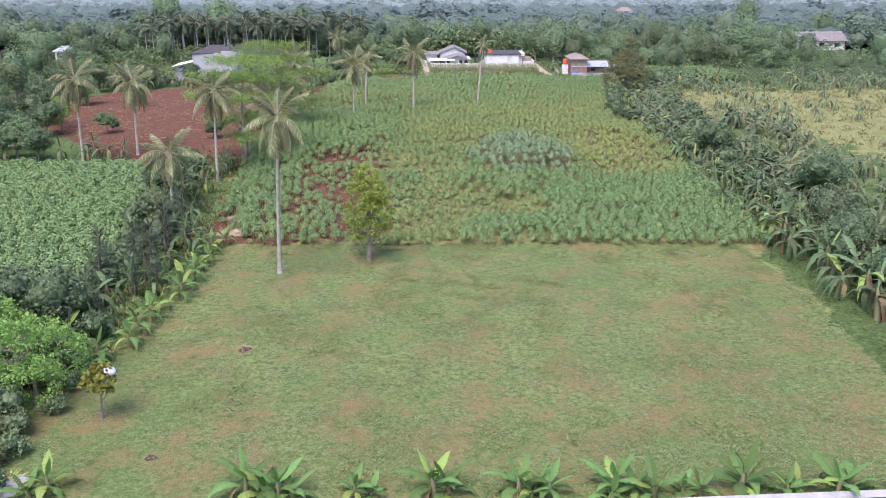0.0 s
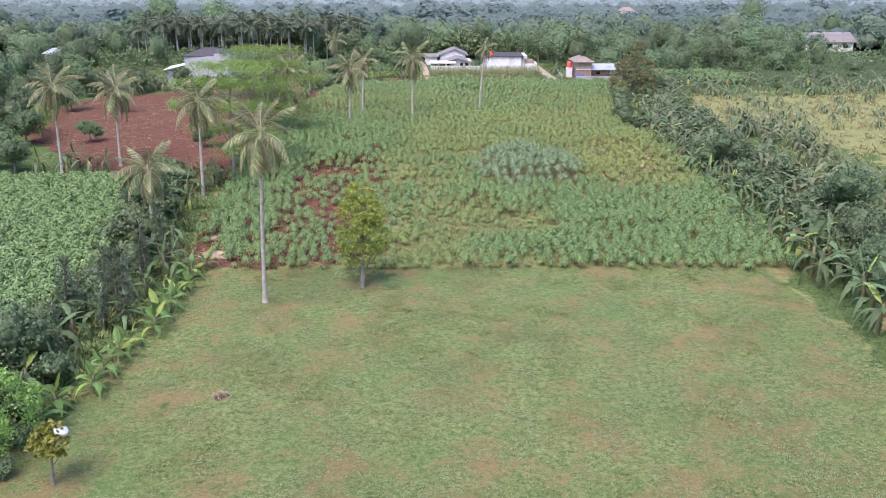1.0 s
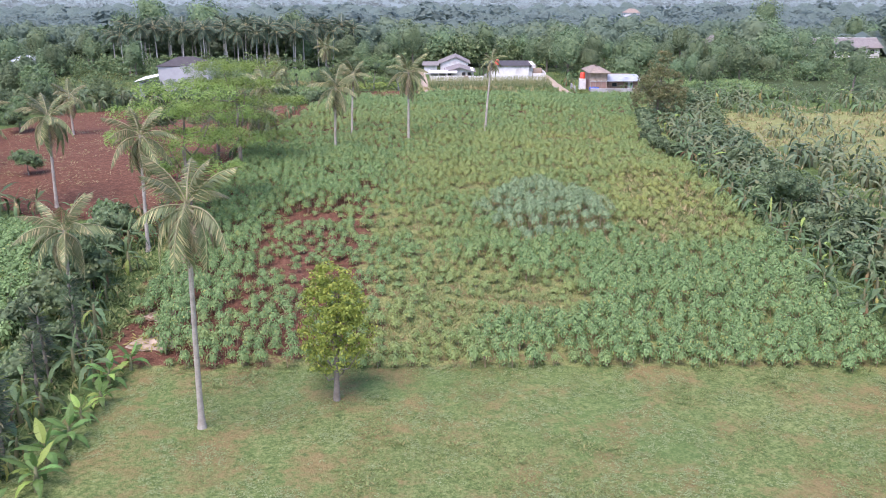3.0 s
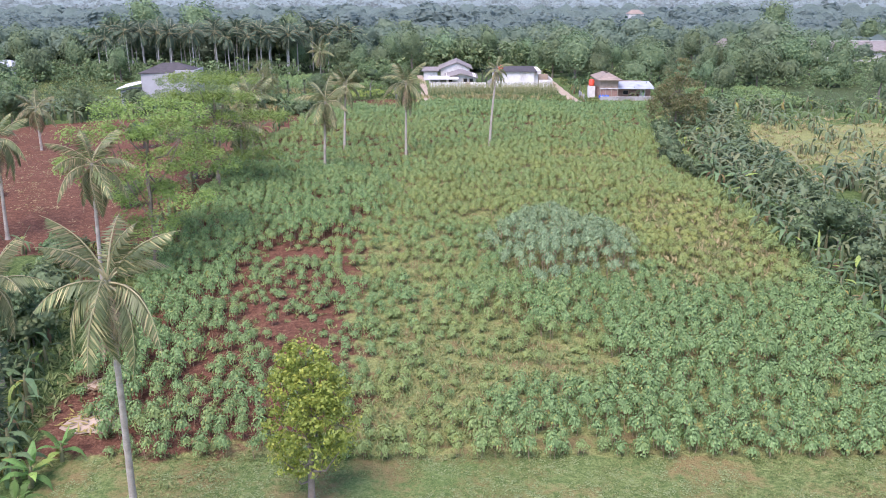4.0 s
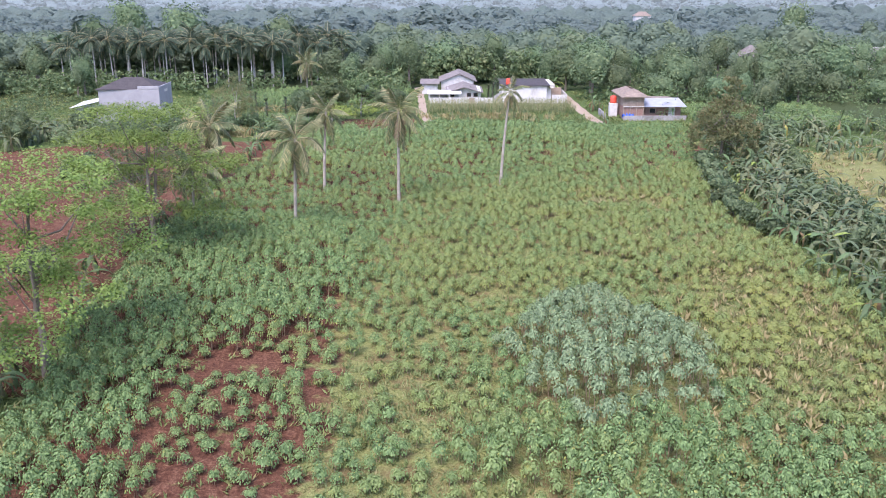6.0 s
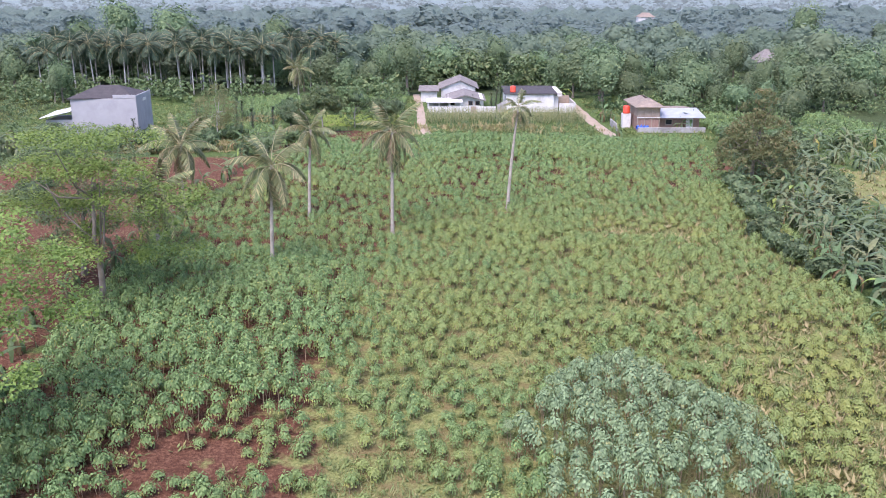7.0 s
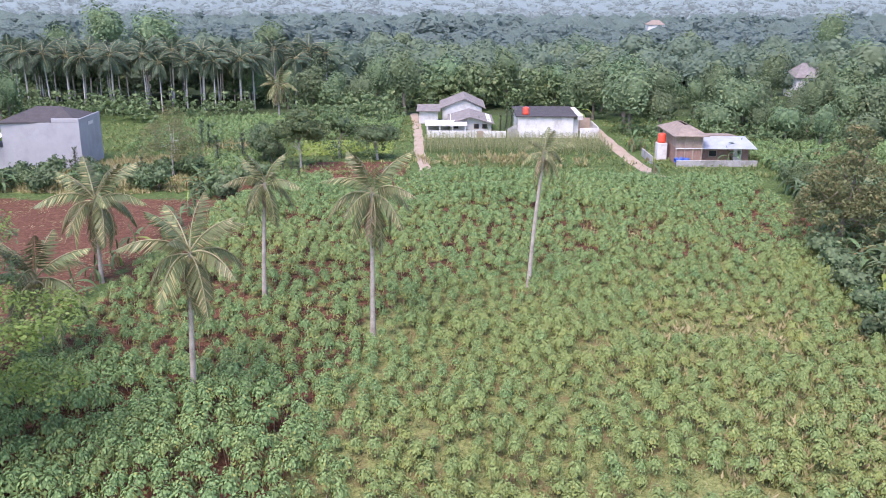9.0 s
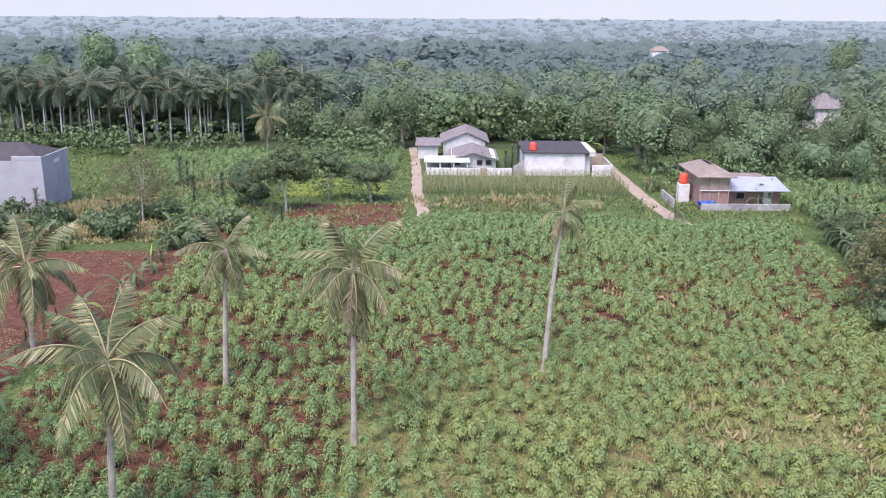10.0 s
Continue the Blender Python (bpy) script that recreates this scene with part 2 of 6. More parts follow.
MAT = {
    "ground": ground_material(),
    "cassava": leaf_material("cassava_leaf", (0.052, 0.1, 0.032), (0.245, 0.37, 0.138), (0.36, 0.36, 0.1), 0.03, 0.2, 0.55, True, "hue"),
    "cassava_pale": leaf_material("pale_cassava_leaf", (0.065, 0.11, 0.05), (0.28, 0.38, 0.19), (0.36, 0.35, 0.14), 0.02, 0.16, 0.55, True, "hue"),
    "stem": rough_material("cassava_stem", (0.26, 0.18, 0.10), (0.42, 0.32, 0.2), 6, 0.9),
    "grassblade": leaf_material("grass_blade", (0.09, 0.13, 0.036), (0.245, 0.3, 0.105), (0.33, 0.29, 0.12), 0.15, 0.3, 0.6, solo=False),
    "clover": leaf_material("clover_leaf", (0.185, 0.235, 0.09), (0.285, 0.34, 0.15), (0.34, 0.36, 0.17), 0.08, 0.25, 0.6, solo=False),
    "weed": leaf_material("yellow_green_weed", (0.12, 0.165, 0.055), (0.26, 0.3, 0.115), (0.38, 0.34, 0.16), 0.12, 0.3, 0.6, solo=False),
    "dryblade": leaf_material("dry_grass_blade", (0.22, 0.2, 0.08), (0.45, 0.37, 0.19), (0.2, 0.24, 0.07), 0.25, 0.25, 0.7, solo=False),
    "banana": leaf_material("banana_leaf", (0.075, 0.13, 0.052), (0.15, 0.215, 0.092), (0.34, 0.44, 0.10), 0.06, 0.3, 0.55, False),
    "banana_young": leaf_material("young_banana_leaf", (0.09, 0.18, 0.045), (0.17, 0.29, 0.08), (0.33, 0.44, 0.10), 0.15, 0.35, 0.5, False),
    "banana_far": leaf_material("far_banana_leaf", (0.075, 0.12, 0.058), (0.15, 0.205, 0.1), (0.33, 0.29, 0.13), 0.0, 0.25, 0.45, False, "hue"),
    "banana_old": leaf_material("withered_banana_leaf", (0.17, 0.11, 0.05), (0.33, 0.23, 0.12), (0.4, 0.36, 0.1), 0.2, 0.2, 0.8, False),
    "banana_stem": rough_material("banana_pseudostem", (0.12, 0.15, 0.06), (0.25, 0.21, 0.11), 3, 0.7),
    "palm": leaf_material("palm_leaflet", (0.08, 0.105, 0.042), (0.2, 0.22, 0.095), (0.42, 0.35, 0.17), 0.2, 0.2, 0.42),
    "palm_dry": leaf_material("dry_palm_leaflet", (0.2, 0.14, 0.08), (0.42, 0.33, 0.2), (0.45, 0.38, 0.2), 0.3, 0.15, 0.7),
    "rib": rough_material("frond_rib", (0.22, 0.22, 0.1), (0.4, 0.34, 0.18), 4, 0.6),
    "palm_trunk": rough_material("palm_trunk", (0.24, 0.205, 0.16), (0.48, 0.43, 0.35), 2.5, 0.9, 14, 0.6),
    "royal_trunk": rough_material("royal_palm_trunk", (0.34, 0.32, 0.285), (0.52, 0.5, 0.46), 1.5, 0.9, 9, 0.3),
    "royal": leaf_material("royal_palm_leaflet", (0.042, 0.072, 0.046), (0.1, 0.14, 0.085), (0.16, 0.19, 0.08), 0.05, 0.2, 0.65),
    "bark": rough_material("bark", (0.12, 0.095, 0.07), (0.27, 0.23, 0.18), 3, 0.95, 20, 0.6),
    "leaf_dark": leaf_material("dark_tree_leaf", (0.055, 0.09, 0.042), (0.14, 0.19, 0.09), (0.2, 0.23, 0.1), 0.08, 0.2, 0.5),
    "leaf_mid": leaf_material("tree_leaf", (0.08, 0.13, 0.053), (0.19, 0.255, 0.11), (0.26, 0.28, 0.12), 0.08, 0.25, 0.5),
    "leaf_light": leaf_material("feathery_tree_leaf", (0.115, 0.21, 0.042), (0.265, 0.38, 0.095), (0.3, 0.38, 0.12), 0.1, 0.35, 0.5),
    "leaf_gold": leaf_material("yellowing_tree_leaf", (0.13, 0.17, 0.03), (0.29, 0.32, 0.065), (0.42, 0.4, 0.08), 0.15, 0.3, 0.42),
    "spike": leaf_material("dracaena_leaf", (0.035, 0.065, 0.028), (0.09, 0.13, 0.055), (0.24, 0.22, 0.12), 0.15, 0.15, 0.45),
    "maize": leaf_material("maize_leaf", (0.16, 0.19, 0.07), (0.33, 0.34, 0.16), (0.46, 0.4, 0.22), 0.2, 0.25, 0.6, solo=False),
    # distance haze is put into these paler, bluer, more translucent leaf and canopy colours
    "far_leaf": leaf_material("haze_tinted_far_leaf", (0.095, 0.14, 0.095), (0.165, 0.22, 0.145), (0.2, 0.25, 0.13), 0.05, 0.3, 0.8, True, "hue"),
    "hazy_leaf": leaf_material("haze_painted_farther_leaf", (0.15, 0.2, 0.175), (0.18, 0.235, 0.205), (0.195, 0.245, 0.2), 0.04, 0.45, 0.9, True, "hue"),
    "canopy": canopy_material("haze_tinted_valley_canopy", (0.1, 0.145, 0.115), (0.145, 0.195, 0.155), 0.0),
    # the farthest woods glow and are tinted blue to imitate haze
    "backdrop": canopy_material("haze_glow_woods", (0.1, 0.145, 0.138), (0.125, 0.175, 0.165), 0.13),
    "lime": leaf_material("lime_green_grass", (0.2, 0.29, 0.05), (0.33, 0.42, 0.1), (0.4, 0.42, 0.12), 0.1, 0.3, 0.6, solo=False),
    "leaf_olive": leaf_material("olive_thin_leaf", (0.12, 0.145, 0.06), (0.24, 0.265, 0.115), (0.34, 0.28, 0.13), 0.15, 0.3, 0.6),
    # crown shells, with the shade between leaf clusters put into the colour
    "close_leaf": leaf_material("gap_shaded_foliage", (0.07, 0.112, 0.052), (0.15, 0.205, 0.095), (0.2, 0.23, 0.1), 0.03, 0.1, 0.7, True, "hue", 2.2),
    "wood_leaf": leaf_material("woodland_leaf", (0.068, 0.112, 0.055), (0.175, 0.24, 0.115), (0.23, 0.27, 0.12), 0.06, 0.2, 0.6),
    "pale_bark": rough_material("pale_bark", (0.28, 0.25, 0.21), (0.46, 0.43, 0.37), 3, 0.95, 20, 0.6),
    "render_white": rough_material("white_rendered_wall", (0.60, 0.565, 0.52), (0.76, 0.73, 0.68), 1.2, 0.9, 20, 0.2, "Object", 0.0, (0.42, 0.38, 0.33)),
    "render_grey": rough_material("grey_cement_wall", (0.345, 0.335, 0.335), (0.42, 0.41, 0.41), 0.7, 0.9, 16, 0.2, "Object", 0.0, (0.31, 0.3, 0.3)),
    "concrete": rough_material("weathered_concrete", (0.27, 0.26, 0.24), (0.45, 0.43, 0.4), 1.4, 0.95, 18, 0.4, "Object", 0.0, (0.16, 0.15, 0.12)),
    "roof_dark": rough_material("dark_roof", (0.042, 0.036, 0.035), (0.085, 0.074, 0.07), 1.5, 0.8, 15, 0.6, courses=1.2),
    "roof_grey": rough_material("weathered_grey_roof_tile", (0.15, 0.13, 0.115), (0.28, 0.25, 0.225), 1.5, 0.9, 12, 0.7, courses=1.2),
    "roof_clay": rough_material("old_clay_roof_tile", (0.19, 0.145, 0.11), (0.34, 0.27, 0.21), 1.5, 0.9, 12, 0.7, "Object", 0.0, (0.2, 0.17, 0.14), 1.2),
    "tin": rough_material("galvanised_tin", (0.33, 0.35, 0.37), (0.52, 0.54, 0.56), 0.8, 0.6, 10, 0.15, "Object", 0.3, (0.42, 0.4, 0.38), -1.6),
    "brick": rough_material("bare_brick", (0.27, 0.15, 0.11), (0.4, 0.26, 0.2), 2.5, 0.95, 14, 0.5),
    "timber": rough_material("weathered_timber", (0.3, 0.22, 0.16), (0.45, 0.35, 0.27), 2, 0.9, 14, 0.4),
    "dirt_path": rough_material("pale_dirt", (0.3, 0.225, 0.155), (0.43, 0.34, 0.25), 0.8, 0.95, 9, 0.5),
    "tank": rough_material("orange_red_plastic", (0.58, 0.06, 0.03), (0.68, 0.09, 0.04), 2, 0.4, 20, 0.05),
    "blue": rough_material("blue_tarpaulin", (0.03, 0.1, 0.42), (0.06, 0.16, 0.55), 3, 0.5, 20, 0.3),
    # near-black colour on window panes, standing for the shade indoors
    "dark": rough_material("shadowed_opening", (0.02, 0.02, 0.02), (0.035, 0.033, 0.03), 3, 0.8),
    "white_cloth": rough_material("white_plastic", (0.75, 0.75, 0.75), (0.85, 0.85, 0.85), 4, 0.6),
    "coconut": rough_material("coconut_husk", (0.16, 0.13, 0.05), (0.3, 0.26, 0.1), 5, 0.7),
    "ash": rough_material("burnt_earth", (0.035, 0.025, 0.018), (0.11, 0.07, 0.045), 5, 0.95),
}


# ---- mesh helpers ----
def mesh_from(name, verts, quads, mats, tris=None, mat_index=None, floats=None, smooth=False):
    """A mesh from arrays; faces are quads, then tris."""
    me = bpy.data.meshes.new(name)
    verts = np.asarray(verts, np.float32)
    quads = np.zeros((0, 4), np.int32) if quads is None else np.asarray(quads, np.int32)
    tris = np.zeros((0, 3), np.int32) if tris is None else np.asarray(tris, np.int32)
    nq, nt = len(quads), len(tris)
    me.vertices.add(len(verts))
    me.vertices.foreach_set("co", verts.ravel())
    me.loops.add(4 * nq + 3 * nt)
    me.loops.foreach_set("vertex_index", np.r_[quads.ravel(), tris.ravel()].astype(np.int32))
    me.polygons.add(nq + nt)
    me.polygons.foreach_set("loop_start", np.r_[np.arange(nq) * 4, 4 * nq + np.arange(nt) * 3].astype(np.int32))
    for mm in mats:
        me.materials.append(MAT[mm])
    if mat_index is not None:
        me.polygons.foreach_set("material_index", np.asarray(mat_index, np.int32))
    for key, values in (floats or {}).items():
        a = me.attributes.new(key, "FLOAT", "POINT")
        a.data.foreach_set("value", np.asarray(values, np.float32))
    me.update(calc_edges=True)
    me.polygons.foreach_set("use_smooth", np.full(nq + nt, smooth))
    me.validate()
    return me


def part(name, me, parent, label="", m=None):
    """One mesh object under a thing or a part. me: a mesh or a bmesh-free mesh from mesh_from."""
    ob = new(name, me)
    ob.parent = parent
    if m is not None:
        ob.matrix_basis = m
    if label:
        tagged(ob, label)
    return ob


def thing(name, m, label, category, group="", kind=""):
    ob = new(name)
    ob.empty_display_size = 0.2
    ob.matrix_basis = m
    return tagged(ob, label, category, group, kind)


def box_mesh(name, x0, x1, y0, y1, z0, z1, mat, bevel=0.03):
    bm = bmesh.new()
    bmesh.ops.create_cube(bm, size=1.0)
    for v in bm.verts:
        v.co = Vector(((x0 + x1) / 2 + v.co.x * (x1 - x0), (y0 + y1) / 2 + v.co.y * (y1 - y0), (z0 + z1) / 2 + v.co.z * (z1 - z0)))
    if bevel:
        bmesh.ops.bevel(bm, geom=bm.edges[:], offset=min(bevel, 0.3 * min(x1 - x0, y1 - y0, z1 - z0)), segments=1, affect="EDGES")
    me = bpy.data.meshes.new(name)
    bm.to_mesh(me)
    bm.free()
    me.materials.append(MAT[mat])
    return me


def slab_mesh(name, corners, thick, mat):
    """A sloping slab: four corners of its top, in order, and its thickness downwards."""
    c = np.array(corners, float)
    v = np.r_[c, c - [0, 0, thick]]
    q = [(0, 1, 2, 3), (7, 6, 5, 4), (0, 4, 5, 1), (1, 5, 6, 2), (2, 6, 7, 3), (3, 7, 4, 0)]
    return mesh_from(name, v, q, [mat])


def prism_mesh(name, outline, y0, y1, mat):
    """An outline in x and z, drawn out from y0 to y1."""
    k = len(outline)
    v = [(x, y0, z) for x, z in outline] + [(x, y1, z) for x, z in outline]
    bm = bmesh.new()
    bv = [bm.verts.new(p) for p in v]
    bm.faces.new(bv[:k])
    bm.faces.new(bv[k:][::-1])
    for i in range(k):
        j = (i + 1) % k
        bm.faces.new((bv[i], bv[k + i], bv[k + j], bv[j]))
    bmesh.ops.recalc_face_normals(bm, faces=bm.faces[:])
    me = bpy.data.meshes.new(name)
    bm.to_mesh(me)
    bm.free()
    me.materials.append(MAT[mat])
    return me


def tube(points, radii, sides=8):
    """Verts and quads of a tapered tube along points, with its end closed by a small ring."""
    pts, radii = np.array(points, float), np.array(radii, float)
    tang = np.gradient(pts, axis=0)
    tang /= np.linalg.norm(tang, axis=1, keepdims=True)
    ref = np.where(np.abs(tang[:, 2:3]) > 0.9, [[1.0, 0, 0]], [[0, 0, 1.0]])
    a = np.cross(tang, ref)
    a /= np.linalg.norm(a, axis=1, keepdims=True)
    b = np.cross(tang, a)
    ang = np.arange(sides) * 2 * math.pi / sides
    v = pts[:, None] + radii[:, None, None] * (np.cos(ang)[None, :, None] * a[:, None] + np.sin(ang)[None, :, None] * b[:, None])
    k = len(pts)
    i, j = np.meshgrid(np.arange(k - 1), np.arange(sides), indexing="ij")
    jn = (j + 1) % sides
    q = np.stack([i * sides + j, i * sides + jn, (i + 1) * sides + jn, (i + 1) * sides + j], -1).reshape(-1, 4)
    return v.reshape(-1, 3), q


def join(pieces):
    """Joins (verts, quads) pairs."""
    vs, qs, at = [], [], 0
    for v, q in pieces:
        vs.append(np.asarray(v, float)), qs.append(np.asarray(q, int) + at)
        at += len(v)
    return np.concatenate(vs), np.concatenate(qs)


def rhombs(centre, along, side, length, width, tip=0.45):
    """Leaf blades as four-cornered shapes: base, two shoulders, tip."""
    length, width = np.reshape(length, (-1, 1)), np.reshape(width, (-1, 1))
    v = np.stack([centre, centre + along * length * tip + side * width / 2, centre + along * length, centre + along * length * tip - side * width / 2], 1)
    return v.reshape(-1, 3), np.arange(4 * len(centre)).reshape(-1, 4)


def unit(v):
    return v / np.maximum(np.linalg.norm(v, axis=-1, keepdims=True), 1e-9)


def ground_z(x, y):
    """Height of the land: a level lawn, a gentle rise, a level stretch to the houses, then a fall into the wooded valley."""
    x, y = np.asarray(x, float), np.asarray(y, float)
    z = np.interp(y, [-60, 66, 74, 96, 118, 150, 215, 260, 400, 800, 1500, 4000], [0.8, 0.95, 1.25, 2.3, 3.35, 3.35, 3.2, 2.2, -5, -14, -14, -14])
    z = z - 1.0 * np.clip((-30 - x) / 10, 0, 1) * np.clip((y - 170) / 12, 0, 1) * np.clip((232 - y) / 15, 0, 1)
    z = z + 0.12 * np.sin(x * 0.13 + 1) * np.sin(y * 0.11) * np.clip((y - 60) / 60, 0, 1)
    return z


def gz(x, y):
    return float(ground_z(x, y))


# ---- ground ----
def inside(x, y, poly, soft=1.0):
    """1 inside a polygon, 0 outside, softened over some metres."""
    poly = np.array(poly, float)
    x, y = np.asarray(x, float), np.asarray(y, float)
    inn, dist = np.zeros(x.shape, bool), np.full(x.shape, 1e9)
    for (xa, ya), (xb, yb) in zip(poly, np.roll(poly, -1, 0)):
        cross = ((ya > y) != (yb > y)) & (x < (xb - xa) * (y - ya) / (yb - ya + 1e-12) + xa)
        inn ^= cross
        t = np.clip(((x - xa) * (xb - xa) + (y - ya) * (yb - ya)) / ((xb - xa) ** 2 + (yb - ya) ** 2), 0, 1)
        dist = np.minimum(dist, np.hypot(x - xa - t * (xb - xa), y - ya - t * (yb - ya)))
    return np.clip(0.5 + np.where(inn, dist, -dist) / (2 * soft), 0, 1)


LAWN = [(-24, 30), (-22, 43), (-21, 50), (-20.9, 62), (-18.8, 71.2), (0, 71.2), (25.5, 71.0), (26.6, 60), (25.8, 48), (25, 30)]
RED_FIELD = [(-62, 128), (-60, 158), (-45, 168), (-24, 168), (-21.5, 160), (-24.5, 144), (-25, 125), (-23.6, 104), (-23.2, 96), (-26.5, 93), (-31, 98.5), (-38, 99.5), (-50, 113)]
RED_PATCH = [(-22, 70), (-12, 70.5), (-3.5, 74), (-5.5, 90), (-6.3, 104), (-14, 106), (-19, 101), (-22, 88)]
RED_PLOT = [(-18, 177), (-16, 188), (-4.6, 188), (-4.6, 177)]
DRY = [(40, 132), (41, 160), (84, 162), (90, 120), (74, 96), (52, 100), (46, 122)]
DRY_HOUSE = [(-46, 170), (-46, 186), (-28, 186), (-26, 172)]

xs = np.unique(np.r_[np.linspace(-3500, -120, 24), np.linspace(-120, -62, 30), np.arange(-62, 62, 0.95), np.linspace(62, 120, 30), np.linspace(120, 3500, 24)])
ys = np.unique(np.r_[np.linspace(-400, 20, 16), np.arange(20, 222, 0.95), np.linspace(222, 420, 60), np.linspace(420, 4500, 40)])
gx, gy = np.meshgrid(xs, ys)
wob = 0.9 * np.sin(gx * 0.9 + 0.7 * np.sin(gy * 0.5)) * np.sin(gy * 0.8)
lawn = inside(gx + 0.5 * wob, gy, LAWN, 0.8)
earth = np.maximum.reduce([inside(gx + wob, gy + wob, RED_FIELD, 1.5), 0.72 * inside(gx + wob, gy, RED_PATCH, 2.0), inside(gx, gy, RED_PLOT, 0.8)])
side_x = np.interp(gy, [70, 122, 132, 142, 147, 153], [-4.9, -4.7, -3.5, -1.0, 7.0, 45.0])
deep = np.clip((side_x - gx - wob) / 2.5, 0, 1) * np.clip((gy - 98) / 6, 0, 1) * np.clip((182 - gy) / 6, 0, 1) * np.clip((gx + 24.5) / 1.5, 0, 1) * np.clip((34 - gx) / 2, 0, 1)
earth = np.maximum(earth, 0.6 * deep)
dry = np.maximum.reduce([0.55 * inside(gx + wob, gy, DRY, 3.0), 0.8 * inside(gx, gy, DRY_HOUSE, 2.0), 0.4 * np.clip((gx - 5) / 8, 0, 1) * np.clip((27 - gx) / 3, 0, 1) * np.clip((gy - 84) / 10, 0, 1) * np.clip((168 - gy) / 15, 0, 1)])
# woods floor: litter that also paints in the darkness under and between crowns
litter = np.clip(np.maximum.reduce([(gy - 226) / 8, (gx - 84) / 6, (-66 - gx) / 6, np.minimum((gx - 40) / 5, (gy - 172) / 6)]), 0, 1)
PLOT = [(-20.5, 69), (28.2, 69), (28.4, 120), (30.5, 150), (33.5, 178), (-2.5, 179), (-19, 173), (-22.5, 160), (-23.5, 120), (-23, 95)]
# lush is darker grass; along the lawn's edge it also paints the hedge's shade
lush = 1 - np.maximum.reduce([inside(gx + wob, gy + wob, PLOT, 1.2), lawn, inside(gx + 2 * wob, gy + wob, DRY, 3.0)])
lush = np.clip(1.25 * lush + 0.12 * (lush > 0.04), 0, 1) * (0.84 + 0.16 * np.sin(gx * 0.21 + 2 * np.sin(gy * 0.13)) * np.sin(gy * 0.17 + 1))
gzv = ground_z(gx, gy) + 0.05 * wob * (earth > 0.4)
ny, nx = gx.shape
ii, jj = np.meshgrid(np.arange(ny - 1), np.arange(nx - 1), indexing="ij")
quads = np.stack([ii * nx + jj, ii * nx + jj + 1, (ii + 1) * nx + jj + 1, (ii + 1) * nx + jj], -1).reshape(-1, 4)
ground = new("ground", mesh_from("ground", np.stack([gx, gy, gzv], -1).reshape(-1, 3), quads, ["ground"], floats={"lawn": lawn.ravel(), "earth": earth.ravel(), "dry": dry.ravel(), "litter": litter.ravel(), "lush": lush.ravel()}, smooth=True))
tagged(ground, "open land with mown grass, weeds and bare red earth", "ground", kind="structure")


def strip(name, line, width, mat, lift, label):
    """A path of uneven width laid on the ground along a line."""
    line = np.array(line, float)
    d = np.r_[0, np.cumsum(np.linalg.norm(np.diff(line, axis=0), axis=1))]
    s = np.linspace(0, d[-1], int(d[-1] / 0.7) + 2)
    p = np.stack([np.interp(s, d, line[:, 0]), np.interp(s, d, line[:, 1])], -1)
    t = unit(np.gradient(p, axis=0))
    nrm = np.stack([t[:, 1], -t[:, 0]], -1)
    rows = []
    for k in np.linspace(-1, 1, 5):
        w = width / 2 * (1 + 0.08 * np.sin(s * 0.9 + 2 * np.sign(k)) + 0.05 * np.sin(s * 2.7))
        q = p + nrm * (k * w)[:, None]
        rows.append(np.c_[q, ground_z(q[:, 0], q[:, 1]) + lift * (1 - 0.75 * abs(k) ** 3)])
    v = np.stack(rows, 1)
    n1, n2 = v.shape[:2]
    a, b = np.meshgrid(np.arange(n1 - 1), np.arange(n2 - 1), indexing="ij")
    q = np.stack([a * n2 + b, a * n2 + b + 1, (a + 1) * n2 + b + 1, (a + 1) * n2 + b], -1).reshape(-1, 4)
    return tagged(new(name, mesh_from(name, v.reshape(-1, 3), q, [mat], smooth=True)), label, "path", kind="structure")


strip("footpath", [(-2.1, 177), (-2.5, 184), (-3.5, 195), (-3.9, 206), (-4.4, 216), (-5.4, 232)], 1.3, "dirt_path", 0.07, "pale trodden dirt footpath between field and houses")
strip("lane", [(24.6, 177.5), (23.4, 182), (22.7, 190), (22.4, 198), (22.1, 208), (22.0, 216)], 1.7, "dirt_path", 0.08, "pale dirt lane beside the white house")


